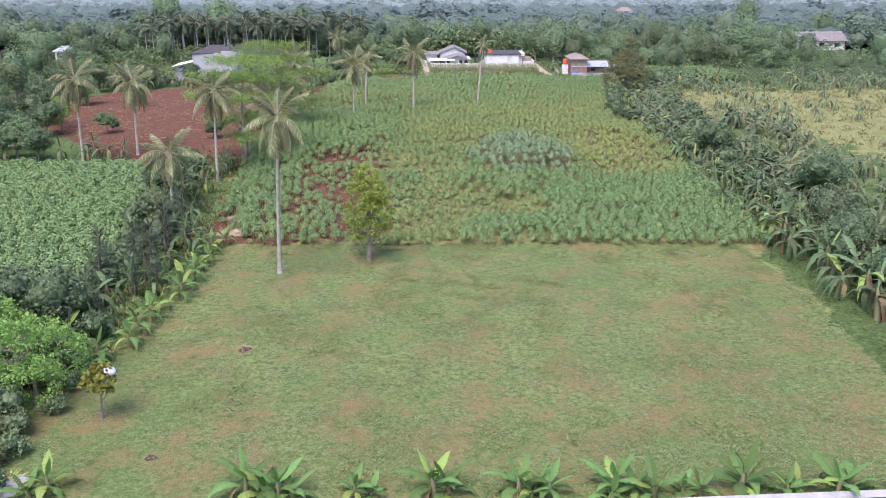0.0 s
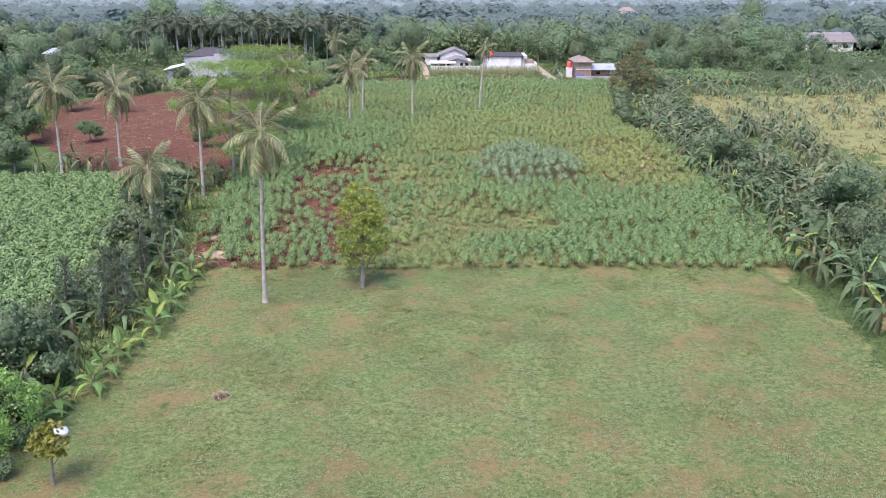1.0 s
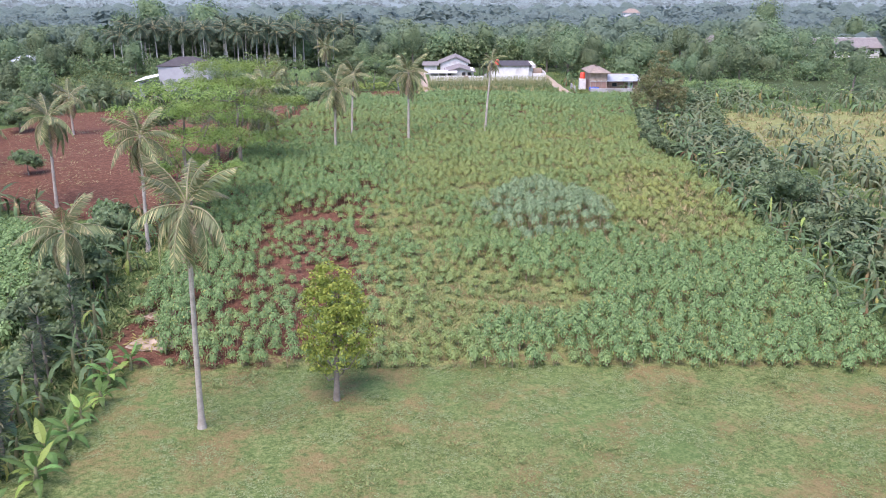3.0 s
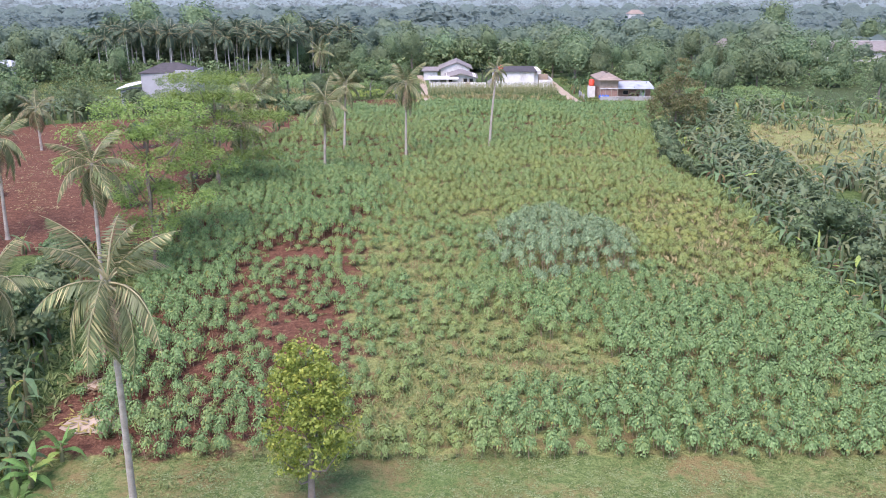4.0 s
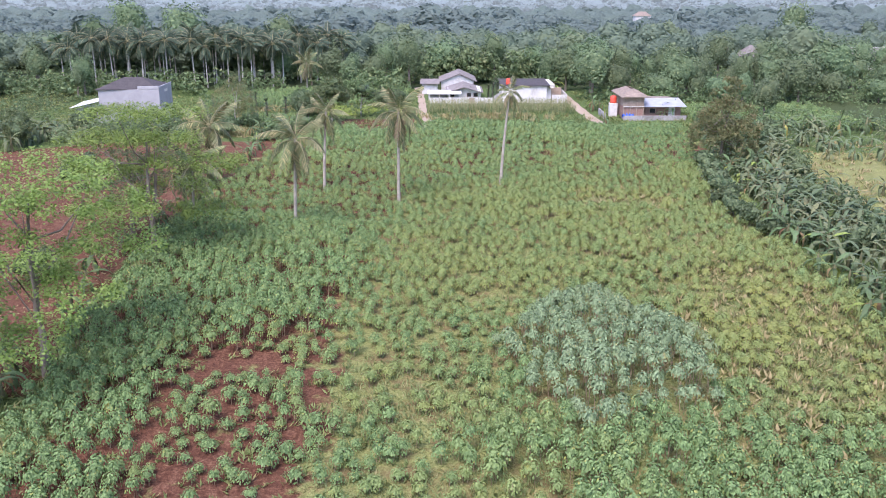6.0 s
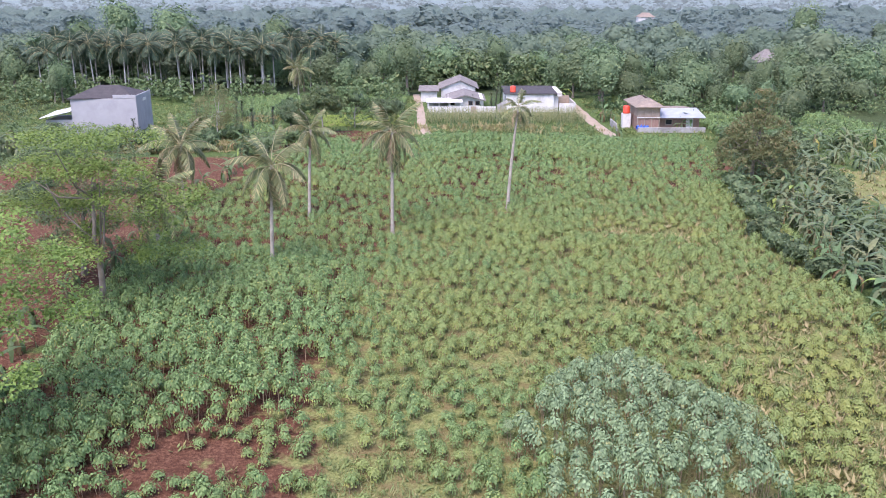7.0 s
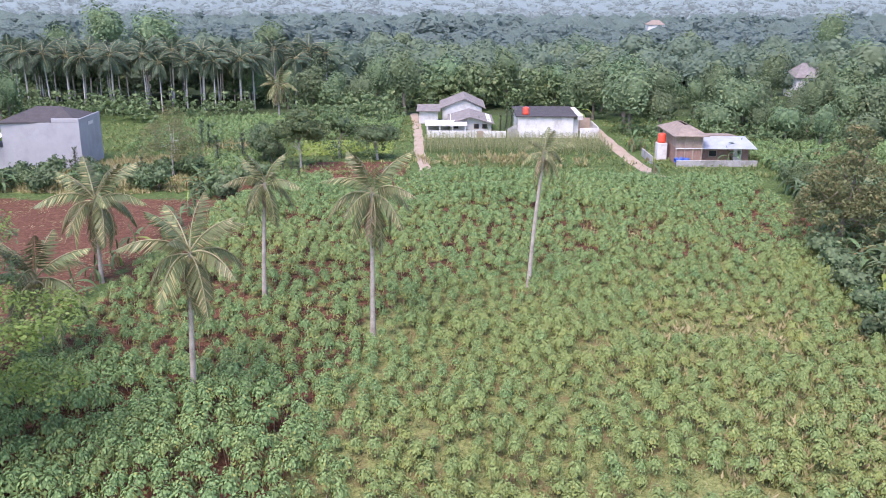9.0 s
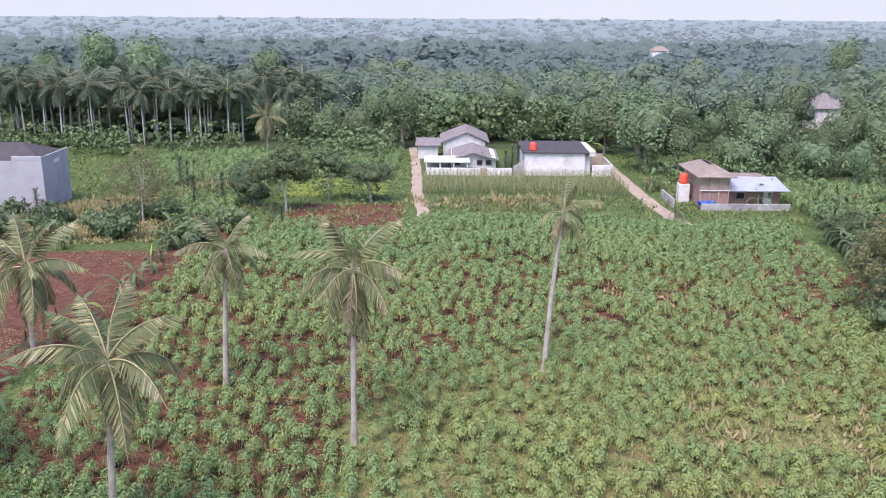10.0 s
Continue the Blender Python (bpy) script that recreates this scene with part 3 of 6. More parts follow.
# ---- cassava ----
def cassava_template(seed, leaves, size=1.0, depth=0.0):
    """A cassava bush one metre tall and wide: pale stems under a round head of small drooping leaves that overlap like scales. Returns leaf and stem arrays and how low each leaf vertex sits."""
    r = np.random.default_rng(seed)

    def cap(a, t):
        """A place on the cap: t runs from its top to its hem."""
        lump = 1 + 0.16 * np.sin(3 * a + seed) + 0.12 * np.sin(2 * a + 2.3 * seed) + 0.08 * np.sin(5 * a + 1.7 * seed)
        return np.stack([0.45 * np.sin(1.57 * t) * lump * np.cos(a), 0.45 * np.sin(1.57 * t) * lump * np.sin(a), 0.95 - 0.6 * t**2.2 + 0.06 * np.sin(3 * a + 5 * t + seed)], -1)
    k = np.arange(leaves) + 0.5
    t = np.clip(np.sqrt(k / leaves) * 1.05 + r.normal(0, 0.04, leaves), 0.04, 1.06)
    a = k * 2.39996 + r.normal(0, 0.15, leaves)
    out = np.stack([np.cos(a), np.sin(a), 0 * a], -1)
    side = np.stack([-np.sin(a), np.cos(a), 0 * a], -1)
    fall = out * (0.71 * np.cos(1.57 * np.minimum(t, 1.0)) + 0.16)[:, None] - np.array([0, 0, 1.3]) * (t**1.2)[:, None]
    al = unit(unit(fall) + side * r.normal(0, 0.35, leaves)[:, None] + r.normal(0, 0.16, (leaves, 3)))
    sd = unit(side - al * (side * al).sum(-1, keepdims=True) + r.normal(0, 0.2, (leaves, 3)))
    base = cap(a, np.clip(t - 0.14, 0.02, 1.0)) * r.uniform(0.86, 1.0, (leaves, 1))
    grow = size * math.sqrt(110 / leaves)
    ps = [rhombs(base, al, sd, grow * r.uniform(0.15, 0.22, leaves), grow * r.uniform(0.11, 0.16, leaves), 0.5)]
    low = [np.repeat(np.clip((t - 0.72) * 3.2, 0, 1) * r.random(leaves), 4)]
    # a few broad leaves deep inside
    a = np.arange(8) * 0.785
    sd = np.stack([-np.sin(a), np.cos(a), 0 * a], -1)
    ps.append(rhombs(np.tile([[0, 0, 0.8]], (8, 1)), unit(np.stack([np.cos(a), np.sin(a), 0 * a - 1.0], -1)), sd, np.full(8, 0.42), np.full(8, 0.3), 0.7))
    low.append(np.zeros(32))
    stems = []
    for j in range(2):
        w = r.uniform(0, 6.28) + 3.1 * j
        stems.append(tube([(0.04 * math.cos(w), 0.04 * math.sin(w), 0), (0.24 * math.cos(w), 0.24 * math.sin(w), 0.78)], [0.02, 0.012], 3))
    sv, sq = join(stems)
    sv[:, 2] -= depth * (sv[:, 2] < 0.3)
    v, q = join(ps)
    return v, q, sv, sq, np.concatenate(low)


def scatter(name, templates, pos, yaw, size, hue, mats, label, category, leafy_only=False, lower=None):
    """One object of many plants, built from a few template plants set at places."""
    vs, qs, ms, hs, at = [], [], [], [], 0
    which = rng.integers(0, len(templates), len(pos))
    for k, (v, q, sv, sq, *under) in enumerate(templates):
        sel = which == k
        if not sel.any():
            continue
        tv = v if leafy_only else np.r_[v, sv]
        tq = q if leafy_only else np.r_[q, sq + len(v)]
        tm = np.r_[np.zeros(len(q), int), np.ones(0 if leafy_only else len(sq), int)]
        c, s = np.cos(yaw[sel])[:, None], np.sin(yaw[sel])[:, None]
        sx, sz = size[sel, 0][:, None], size[sel, 1][:, None]
        p = pos[sel]
        w = np.stack([p[:, 0:1] + sx * (c * tv[:, 0] - s * tv[:, 1]), p[:, 1:2] + sx * (s * tv[:, 0] + c * tv[:, 1]), p[:, 2:3] + sz * tv[:, 2]], -1)
        n1 = len(p)
        vs.append(w.reshape(-1, 3))
        qs.append((tq[None] + (np.arange(n1) * len(tv))[:, None, None]).reshape(-1, 4) + at)
        ms.append(np.tile(tm, n1))
        hv = np.repeat(hue[sel], len(tv))
        if under and lower is not None:
            uv = np.zeros(len(tv))
            uv[: len(v)] = under[0]
            hv = hv + (lower[sel][:, None] * uv[None]).ravel()
        hs.append(np.clip(hv, 0, 1))
        at += n1 * len(tv)
    me = mesh_from(name, np.concatenate(vs), np.concatenate(qs), mats, mat_index=np.concatenate(ms), floats={"hue": np.concatenate(hs)}, smooth=True)
    return tagged(new(name, me), label, category, kind="stuff")


def field_noise(x, y, s, seed=0.0):
    return np.array([noise.noise(Vector((a * s + seed, b * s, seed))) for a, b in zip(x, y)])


def grid_points(x0, x1, y0, y1, step, jitter):
    px, py = np.meshgrid(np.arange(x0, x1, step), np.arange(y0, y1, step))
    px, py = px.ravel() + rng.normal(0, jitter, px.size), py.ravel() + rng.normal(0, jitter, px.size)
    return px, py


FIELD = [(-17.0, 70.8), (-4, 70.6), (28.2, 70.2), (28.2, 95), (28.0, 120), (30.0, 150), (33.0, 176), (21.0, 178), (-2.5, 179), (-4, 174), (-18, 172), (-21, 165), (-22.5, 145), (-23, 120), (-22.8, 98), (-21.5, 90), (-21, 78)]
BAND = [(-3.6, 90.2), (3, 91.8), (13, 92.6), (19, 89.5), (24, 91), (28.2, 95), (28.5, 70), (9, 70), (8.5, 77.5), (11, 81), (6, 86), (0, 86.2), (-2.8, 83.5)]
WEEDY = [(-5.2, 88), (0.5, 88), (5, 86.5), (10.6, 80.8), (8.4, 77.5), (3, 79), (1.5, 75), (1.6, 70), (-4.6, 70), (-4.8, 80)]
YELLOW = [(16.5, 94), (25, 92), (26.6, 97), (25.6, 106), (22, 114), (17, 112), (15.6, 103)]
CANOPY = [(-23.5, 101), (-15, 102.5), (-8, 103.5), (-6.5, 112), (-7, 123), (-12, 127), (-23.5, 128)]


def oval(x, y, cx, cy, rx, ry, soft=0.0):
    """1 at the middle of an oval, 0 past its uneven edge."""
    return np.clip((1.2 + soft - np.hypot((x - cx) / rx, (y - cy) / ry)) * 1.8, 0, 1)


px, py = grid_points(-24, 34, 70, 180, 0.9, 0.16)
px += 0.3 * np.sin(py * 0.9 + 0.5 * np.sin(px * 0.4))
keep = inside(px, py, FIELD, 0.4) > 0.5
px, py = px[keep], py[keep]
n1, n2 = field_noise(px, py, 0.09, 3.1), field_noise(px, py, 0.28, 8.7)
wx, wy = px + 1.6 * n2, py + 2.2 * n2
mound = np.clip(1.22 + 0.35 * n2 - np.hypot((px - 9.2) / 6.0, (py - 100.0) / 8.6), 0, 1)
red_side = 1 - np.clip((wx - np.interp(py, [70, 122, 132, 142, 147, 153], [-4.9, -4.7, -3.5, -1.0, 7.0, 45.0])) / 2.0, 0, 1)
weedy = np.maximum(inside(wx, wy, WEEDY, 1.2), oval(px, py, -2.2, 96.5, 3.8, 5.2, n2))
yellow = np.maximum(inside(wx, wy, YELLOW, 2.0), 0.7 * oval(px, py, 17.5, 134.5, 5.0, 3.0, n2))
hollow = np.maximum.reduce([oval(px, py, 10.3, 116.6, 2.6, 1.3), oval(px, py, 14.0, 133.6, 2.2, 1.2), oval(px, py, 19.0, 133.4, 2.0, 1.2), oval(px, py, 3.0, 109, 2.4, 1.2)])
bare = np.maximum.reduce([oval(px, py, -8.8, 84.0, 2.3, 3.2, n2), oval(px, py, -10.8, 98.8, 4.4, 1.7, n2), oval(px, py, -11.5, 91.2, 2.6, 1.0, n2), oval(px, py, -19.6, 76.0, 1.0, 2.2), 0.8 * oval(px, py, -16.5, 71.5, 1.0, 1.0)])
shut = np.maximum.reduce([inside(wx, wy, BAND, 1.5), oval(px, py, 5.6, 75.2, 3.4, 2.8), inside(wx, wy, CANOPY, 1.5), np.clip((-14.5 - wx) / 2, 0, 1) * (py < 103), np.clip((py - 160) / 10, 0, 1)])
shut = shut * (1 - np.maximum(bare, weedy * (1 - oval(px, py, 5.6, 75.2, 3.4, 2.8))))
tired = np.clip(1 - red_side, 0, 1) * np.clip((py - 100) / 8, 0, 1) * np.clip((150 - py) / 12, 0, 1)
patch = inside(px, py, RED_PATCH, 1.5) * (1 - shut)
tall = 1.1 + 0.3 * n1 + 0.45 * n2 + 0.34 * shut - 0.1 * patch - 0.34 * np.minimum(weedy, 1) - 0.3 * yellow - 0.5 * np.maximum(hollow, bare) - 0.1 * tired + 0.3 * inside(wx, wy, CANOPY, 1.5) + rng.normal(0, 0.13, len(px))
tall = np.clip(tall + 1.65 * np.clip((mound - 0.14) * 2.2, 0, 1), 0.4, 3.1)
drop = 0.07 + 0.25 * np.clip(-n2 - 0.1, 0, 0.6) + 0.12 * red_side * (1 - shut) + 0.05 * patch + 0.36 * np.minimum(weedy, 1) + 0.26 * yellow + 0.75 * hollow + 0.5 * bare - 0.06 * shut - 0.3 * mound
keep = rng.random(len(px)) > drop
px, py, tall, mound, yellow, weedy, n1, n2, shut, red_side, tired, patch = (a[keep] for a in (px, py, tall, mound, yellow, weedy, n1, n2, shut, red_side, tired, patch))
wide = np.clip(0.64 + 0.27 * np.minimum(tall, 1.6) + 0.1 * shut + rng.normal(0, 0.1, len(px)), 0.42, 1.35)
hue = np.clip(0.04 + 0.06 * (py > 97) + 0.38 * yellow + 0.24 * np.minimum(weedy, 1) + 0.17 * tired + 0.2 * n1 + rng.normal(0, 0.08, len(px)) - 0.12 * shut - 0.2 * np.minimum(mound * 2, 1), 0, 0.75)
lower = np.clip(0.15 + 0.75 * red_side * (py > 97) + 0.5 * tired + 0.4 * yellow - 0.3 * shut * (py < 97), 0, 1) * (rng.random(len(px)) > 0.35)
pos = np.stack([px, py, ground_z(px, py) - 0.02], -1)
yaw, size = rng.uniform(0, 6.28, len(px)), np.stack([wide, tall], -1)
near_t = [cassava_template(s, 128, 0.78) for s in range(9)]
far_t = [cassava_template(s + 20, 66, 0.8) for s in range(7)]
tall_t = [cassava_template(s + 40, 124, 0.8, 1.2) for s in range(6)]
close, pale = py + rng.normal(0, 5, len(py)) < 148, mound > 0.25
lift = np.clip(tall - (1.0 * wide + 0.1), 0, 1.7)
pos[:, 2] += lift
size[:, 1] -= lift
near_t = [(v, q, np.c_[sv[:, :2], sv[:, 2] - 0.7 * (sv[:, 2] < 0.3)], sq, u) for v, q, sv, sq, u in near_t]
for sel, tt, mt, lb in (
    (close & ~pale, near_t, "cassava", "dense green cassava bushes growing on red earth"),
    (~close & ~pale, far_t, "cassava", "green cassava bushes with yellowing lower leaves"),
    (pale, tall_t, "cassava_pale", "tall grey-green cassava bushes standing above the rest"),
):
    scatter("cassava_field", tt, pos[sel], yaw[sel], size[sel], hue[sel], [mt, "stem"], lb, "cassava", False, lower[sel])

# the neighbouring cassava beyond the hedge
LEFT_FIELD = [(-62, 52), (-28.5, 52), (-27, 70), (-30, 88), (-34, 97), (-48, 98), (-70, 96)]
px, py = grid_points(-64, -26, 52, 99, 1.0, 0.25)
keep = inside(px, py, LEFT_FIELD, 0.4) > 0.5
px, py = px[keep], py[keep]
n1 = field_noise(px, py, 0.1, 5.0)
tall = np.clip(1.3 + 0.3 * n1 + rng.normal(0, 0.06, len(px)), 0.8, 2.2)
scatter("cassava_field", far_t, np.stack([px, py, ground_z(px, py)], -1), rng.uniform(0, 6.28, len(px)), np.stack([1.05 + 0.25 * tall, tall], -1), np.clip(0.1 * n1, 0, 0.3), ["cassava", "stem"], "closed stand of blue-green cassava beside a hedge", "cassava")
# far plots round the houses
px, py = np.concatenate([np.stack(grid_points(*b, 1.15, 0.25)) for b in ((-42, -22, 199, 224), (38, 60, 176, 200), (-22, -6.5, 203, 224), (-20, -12, 174, 178), (-30, -22, 181, 188))], 1)
scatter("cassava_field", far_t, np.stack([px, py, ground_z(px, py)], -1), rng.uniform(0, 6.28, len(px)), np.stack([rng.uniform(0.9, 1.3, len(px)), rng.uniform(1.0, 1.5, len(px))], -1), np.full(len(px), 0.05), ["cassava", "stem"], "far cassava plot near the houses", "cassava")


# ---- banana plants ----
def banana_leaf(seed, length=2.2, width=0.55, droop=0.6, ragged=0.25):
    """A long arched blade folded along its midrib, with torn edges and a thick rib."""
    r = np.random.default_rng(seed)
    k = 10
    s = np.linspace(0, 1, k)
    bend = droop * s**1.8
    x = length * (s - 0.18 * droop * s**2)
    z = length * (0.35 * s - bend * 0.75 * s)
    prof = width / 2 * np.clip(np.sin(np.clip((s - 0.1) / 0.9, 0, 1) ** 0.75 * math.pi) * 1.05 + 0.02, 0.03, 1)
    vs, qs = [], []
    for sgn in (-1, 1):
        for i in range(k - 1):
            w0 = prof[i] * (1 - ragged * r.random() * (s[i] > 0.15))
            w1 = prof[i + 1] * (1 - ragged * r.random())
            g = 0.012 * r.random()
            b = len(vs)
            fold = 0.28 + 0.1 * r.normal()
            vs += [(x[i] + g, 0, z[i]), (x[i + 1], 0, z[i + 1]), (x[i + 1] - g, sgn * w1, z[i + 1] - fold * w1 * 0.8), (x[i] + g, sgn * w0, z[i] - fold * w0 * 0.8)]
            qs.append((b, b + 1, b + 2, b + 3) if sgn < 0 else (b + 3, b + 2, b + 1, b))
    tv, tq = tube(np.c_[x, 0 * x, z - 0.012], np.linspace(0.03, 0.008, k), 3)
    v, q = join([(np.array(vs), np.array(qs)), (tv, tq)])
    return v, q, np.r_[np.zeros(len(qs), int), np.zeros(len(tq), int)]


LEAVES = []
for k, (ln, wd, dr) in enumerate([(2.3, 0.45, 0.5), (2.4, 0.46, 0.95), (2.2, 0.42, 1.35), (2.0, 0.38, 1.7), (1.7, 0.36, 0.1)]):
    v, q, mi = banana_leaf(k, ln, wd, dr, 0.22 + 0.12 * k)
    LEAVES.append(mesh_from("banana_leaf", v, q, ["banana"]))
YOUNG = []
for k, (ln, wd, dr) in enumerate([(1.8, 0.5, 0.3), (1.9, 0.52, 0.6), (1.8, 0.52, 0.95), (1.7, 0.48, 1.3), (1.5, 0.42, 0.1)]):
    v, q, mi = banana_leaf(20 + k, ln, wd, dr, 0.1 + 0.05 * k)
    YOUNG.append(mesh_from("young_banana_leaf", v, q, ["banana_young"]))
v, q, mi = banana_leaf(9, 1.7, 0.35, 2.1, 0.5)
OLD_LEAF = mesh_from("old_banana_leaf", v, q, ["banana_old"])
v, q = tube([(0, 0, -0.1), (0.02, 0.01, 0.5), (0, 0.02, 1.2), (0.0, 0, 1.55)], [0.17, 0.14, 0.1, 0.05], 8)
STEM = mesh_from("banana_stem", v, q, ["banana_stem"], smooth=True)


def banana_plant(name, seed, leaves, label, old=3, blades=None, steep=0):
    r = random.Random(seed)
    top = thing(name, pose(0, 0, -50), label, "banana plant", "banana plants")
    part("pseudostem", STEM, top)
    az = r.uniform(0, 360)
    for k in range(leaves):
        az += 137.5 + r.uniform(-18, 18)
        lift = (40 + 0.4 * steep) - (66 - steep) * k / leaves + r.uniform(-8, 8)
        me = (blades or LEAVES)[min(3, int(4 * k / leaves))]
        if k == 0:
            me, lift = (blades or LEAVES)[4], 66
        sc = r.uniform(0.75, 1.05)
        part("leaf", me, top, "", pose(0, 0, 1.4 - 0.06 * k, 0, -lift + 18, az) @ Matrix.Diagonal((sc, sc, sc, 1)))
    for k in range(old):
        part("withered_leaf", OLD_LEAF, top, "brown withered hanging leaf", pose(0, 0, 1.15, 0, 20, r.uniform(0, 360)))
    return top


BANANAS = [banana_plant("banana_plant", s, 8 + s % 3, "green banana plant with broad arched leaves", 1 + s % 2) for s in range(5)]
BANANAS_YOUNG = [banana_plant("banana_plant", 60 + s, 9 + s % 3, "young bright green banana plant beside a low wall", s % 2, YOUNG, 28) for s in range(3)]
BANANAS_DRY = [banana_plant("banana_plant", 30 + s, 4, "half-withered banana plant with brown hanging leaves", 5) for s in range(2)]
used_template = set()


def plant(templates, x, y, scale=1.0, label="", lean=4.0, sink=0.0, zscale=1.0):
    """Sets a copy of one of the templates on the ground; each template itself is set first."""
    k = int(rng.integers(0, len(templates)))
    t = templates[k]
    m = pose(x, y, gz(x, y) - sink, rng.normal(0, lean), rng.normal(0, lean), rng.uniform(0, 360)) @ Matrix.Diagonal((scale, scale, scale * zscale, 1))
    if t.name not in used_template:
        used_template.add(t.name)
        t.matrix_basis = m
        ob = t
    else:
        ob = copy_thing(t, m)
        ob.matrix_basis = m
    if label:
        tagged(ob, label)
    return ob


def banana_arrays(seed, leaves):
    """A whole banana plant as arrays, for far stands."""
    r = np.random.default_rng(seed)
    ps, az = [], r.uniform(0, 6.28)
    for k in range(leaves):
        az += 2.4 + r.normal(0, 0.2)
        v, q, mi = banana_leaf(50 + k + seed, 2.1, 0.4, (0.5, 0.7, 0.9, 1.1, 1.3, 1.5, 1.7, 1.9)[min(k, 7)], 0.28)
        v, q = v[: 4 * 18], q[:18]
        v = v * r.uniform(0.8, 1.05)
        m = np.array(pose(0, 0, 1.4 - 0.06 * k, 0, -(42 - 62 * k / leaves) + 18, math.degrees(az)))
        ps.append((v @ m[:3, :3].T + m[:3, 3], q))
    v, q = join(ps)
    sv, sq = tube([(0, 0, -0.1), (0, 0.02, 0.8), (0, 0, 1.5)], [0.16, 0.12, 0.05], 5)
    return v, q, sv, sq


def banana_stand(x, y, scale, label):
    x, y, scale = np.array(x), np.array(y), np.array(scale)
    return scatter("banana_stand", FAR_BANANAS, np.stack([x, y, ground_z(x, y)], -1), rng.uniform(0, 6.28, len(x)), np.stack([scale, scale], -1), np.clip(rng.normal(0.1, 0.2, len(x)), 0, 0.8), ["banana_far", "banana_stem"], label, "banana plants")


FAR_BANANAS = [banana_arrays(k, 10 + k % 3) for k in range(5)]
# a row of young banana plants along the boundary wall
for x, s in ((-17.6, 0.95), (-8.9, 1.1), (-7.4, 0.9), (-4.0, 0.7), (-0.4, 1.1), (3.3, 1.05), (4.6, 0.8), (7.6, 1.0), (9.2, 0.95), (11.3, 0.75), (13.1, 1.15), (15.2, 0.75), (17.4, 1.1), (20.2, 0.8)):
    plant(BANANAS_YOUNG, x, 33.5 + rng.normal(0, 0.3), s * 1.05, "", 3, 0.7 * s)
    plant(BANANAS_YOUNG, x + rng.choice([-0.7, 0.7]), 33.5 + rng.normal(0, 0.35), s * 0.9, "", 9, 0.8 * s)
# the belt on the far side of the fields
for y in np.arange(40, 172, 1.55):
    x0 = np.interp(y, [40, 60, 72, 95, 120, 150, 172], [27.8, 28.6, 27.8, 26.4, 27.8, 31.4, 35.5])
    for k in range(2 if 44 < y < 96 else 1):
        plant(BANANAS if rng.random() > 0.08 else BANANAS_DRY, x0 + 2.6 * k + rng.uniform(-0.4, 2.0), y + rng.uniform(-0.7, 0.7), rng.uniform(0.75, 1.15) + (0.5 if y < 76 else 0), "", 6)
by = np.r_[rng.uniform(42, 172, 170), rng.uniform(100, 172, 110)]
bx = np.interp(by, [40, 60, 72, 95, 120, 150, 172], [27.6, 29.6, 28.6, 27.6, 27.4, 30.5, 34.5]) + np.r_[rng.uniform(2.5, 9.5, 170), rng.uniform(0.8, 5, 110)]
banana_stand(bx, by, rng.uniform(0.75, 1.2, 280), "thick belt of banana plants with drooping leaves")
bx, by = np.r_[rng.uniform(35, 47, 120)], np.r_[rng.uniform(55, 126, 120)]
banana_stand(bx, by, rng.uniform(0.8, 1.4, 120), "thick banana plantation beside dry grass")
bx, by = np.r_[rng.uniform(38, 84, 75), rng.uniform(38, 90, 70)], np.r_[rng.uniform(96, 166, 75), rng.uniform(160, 178, 70)]
banana_stand(bx, by, rng.uniform(0.7, 1.3, 145), "scattered banana plants in dry grass")
bx, by = rng.uniform(-80, -46, 80), rng.uniform(160, 178, 80)
banana_stand(bx, by, rng.uniform(0.9, 1.4, 80), "dark banana thicket beyond the red field")
# the hedge between the two fields
for y in np.arange(45.5, 72, 2.1):
    plant(BANANAS_YOUNG, np.interp(y, [44, 60, 70], [-20.0, -19.6, -18.9]) + rng.normal(0, 0.4), y, rng.uniform(0.75, 1.05), "fresh green banana plant at the edge of a hedge", 4, 0.3)
for y in np.arange(44, 100, 1.3):
    x0 = np.interp(y, [44, 60, 70, 80, 100], [-21.3, -20.6, -19.9, -22.8, -24.2])
    plant(BANANAS, x0 - rng.uniform(0, 4.0), y + rng.uniform(-0.7, 0.7), rng.uniform(0.7, 1.15))
for y in np.arange(100, 182, 3.6):
    plant(BANANAS, np.interp(y, [100, 140, 182], [-24.5, -25.0, -22.5]) + rng.normal(0, 0.9), y, rng.uniform(0.7, 1.1))
for x in np.arange(-60, -27, 5.0):
    plant(BANANAS, x + rng.normal(0, 0.8), 99.5 + rng.normal(0, 0.8), rng.uniform(0.8, 1.2))
for k in range(12):
    plant(BANANAS, rng.uniform(-48, -22), rng.uniform(168, 178), rng.uniform(0.8, 1.2))
for x, y, sc in ((-41.5, 102.5, 1.2), (-39.5, 100.8, 1.1), (-43.5, 104.0, 1.1), (-37.8, 101.5, 1.0), (34.0, 146.5, 1.5), (33.0, 144.0, 1.2), (46.0, 171.0, 1.5), (50.5, 172.5, 1.6), (54.0, 171.5, 1.4), (58.0, 173.0, 1.5), (63.0, 172.0, 1.4), (68.5, 170.5, 1.5), (60.0, 160.0, 1.3), (64.0, 157.5, 1.3), (70.0, 150.0, 1.2)):
    plant(BANANAS, x, y, sc)
for k in range(12):
    plant(BANANAS, rng.uniform(33, 46), rng.uniform(172, 190), rng.uniform(0.8, 1.2))


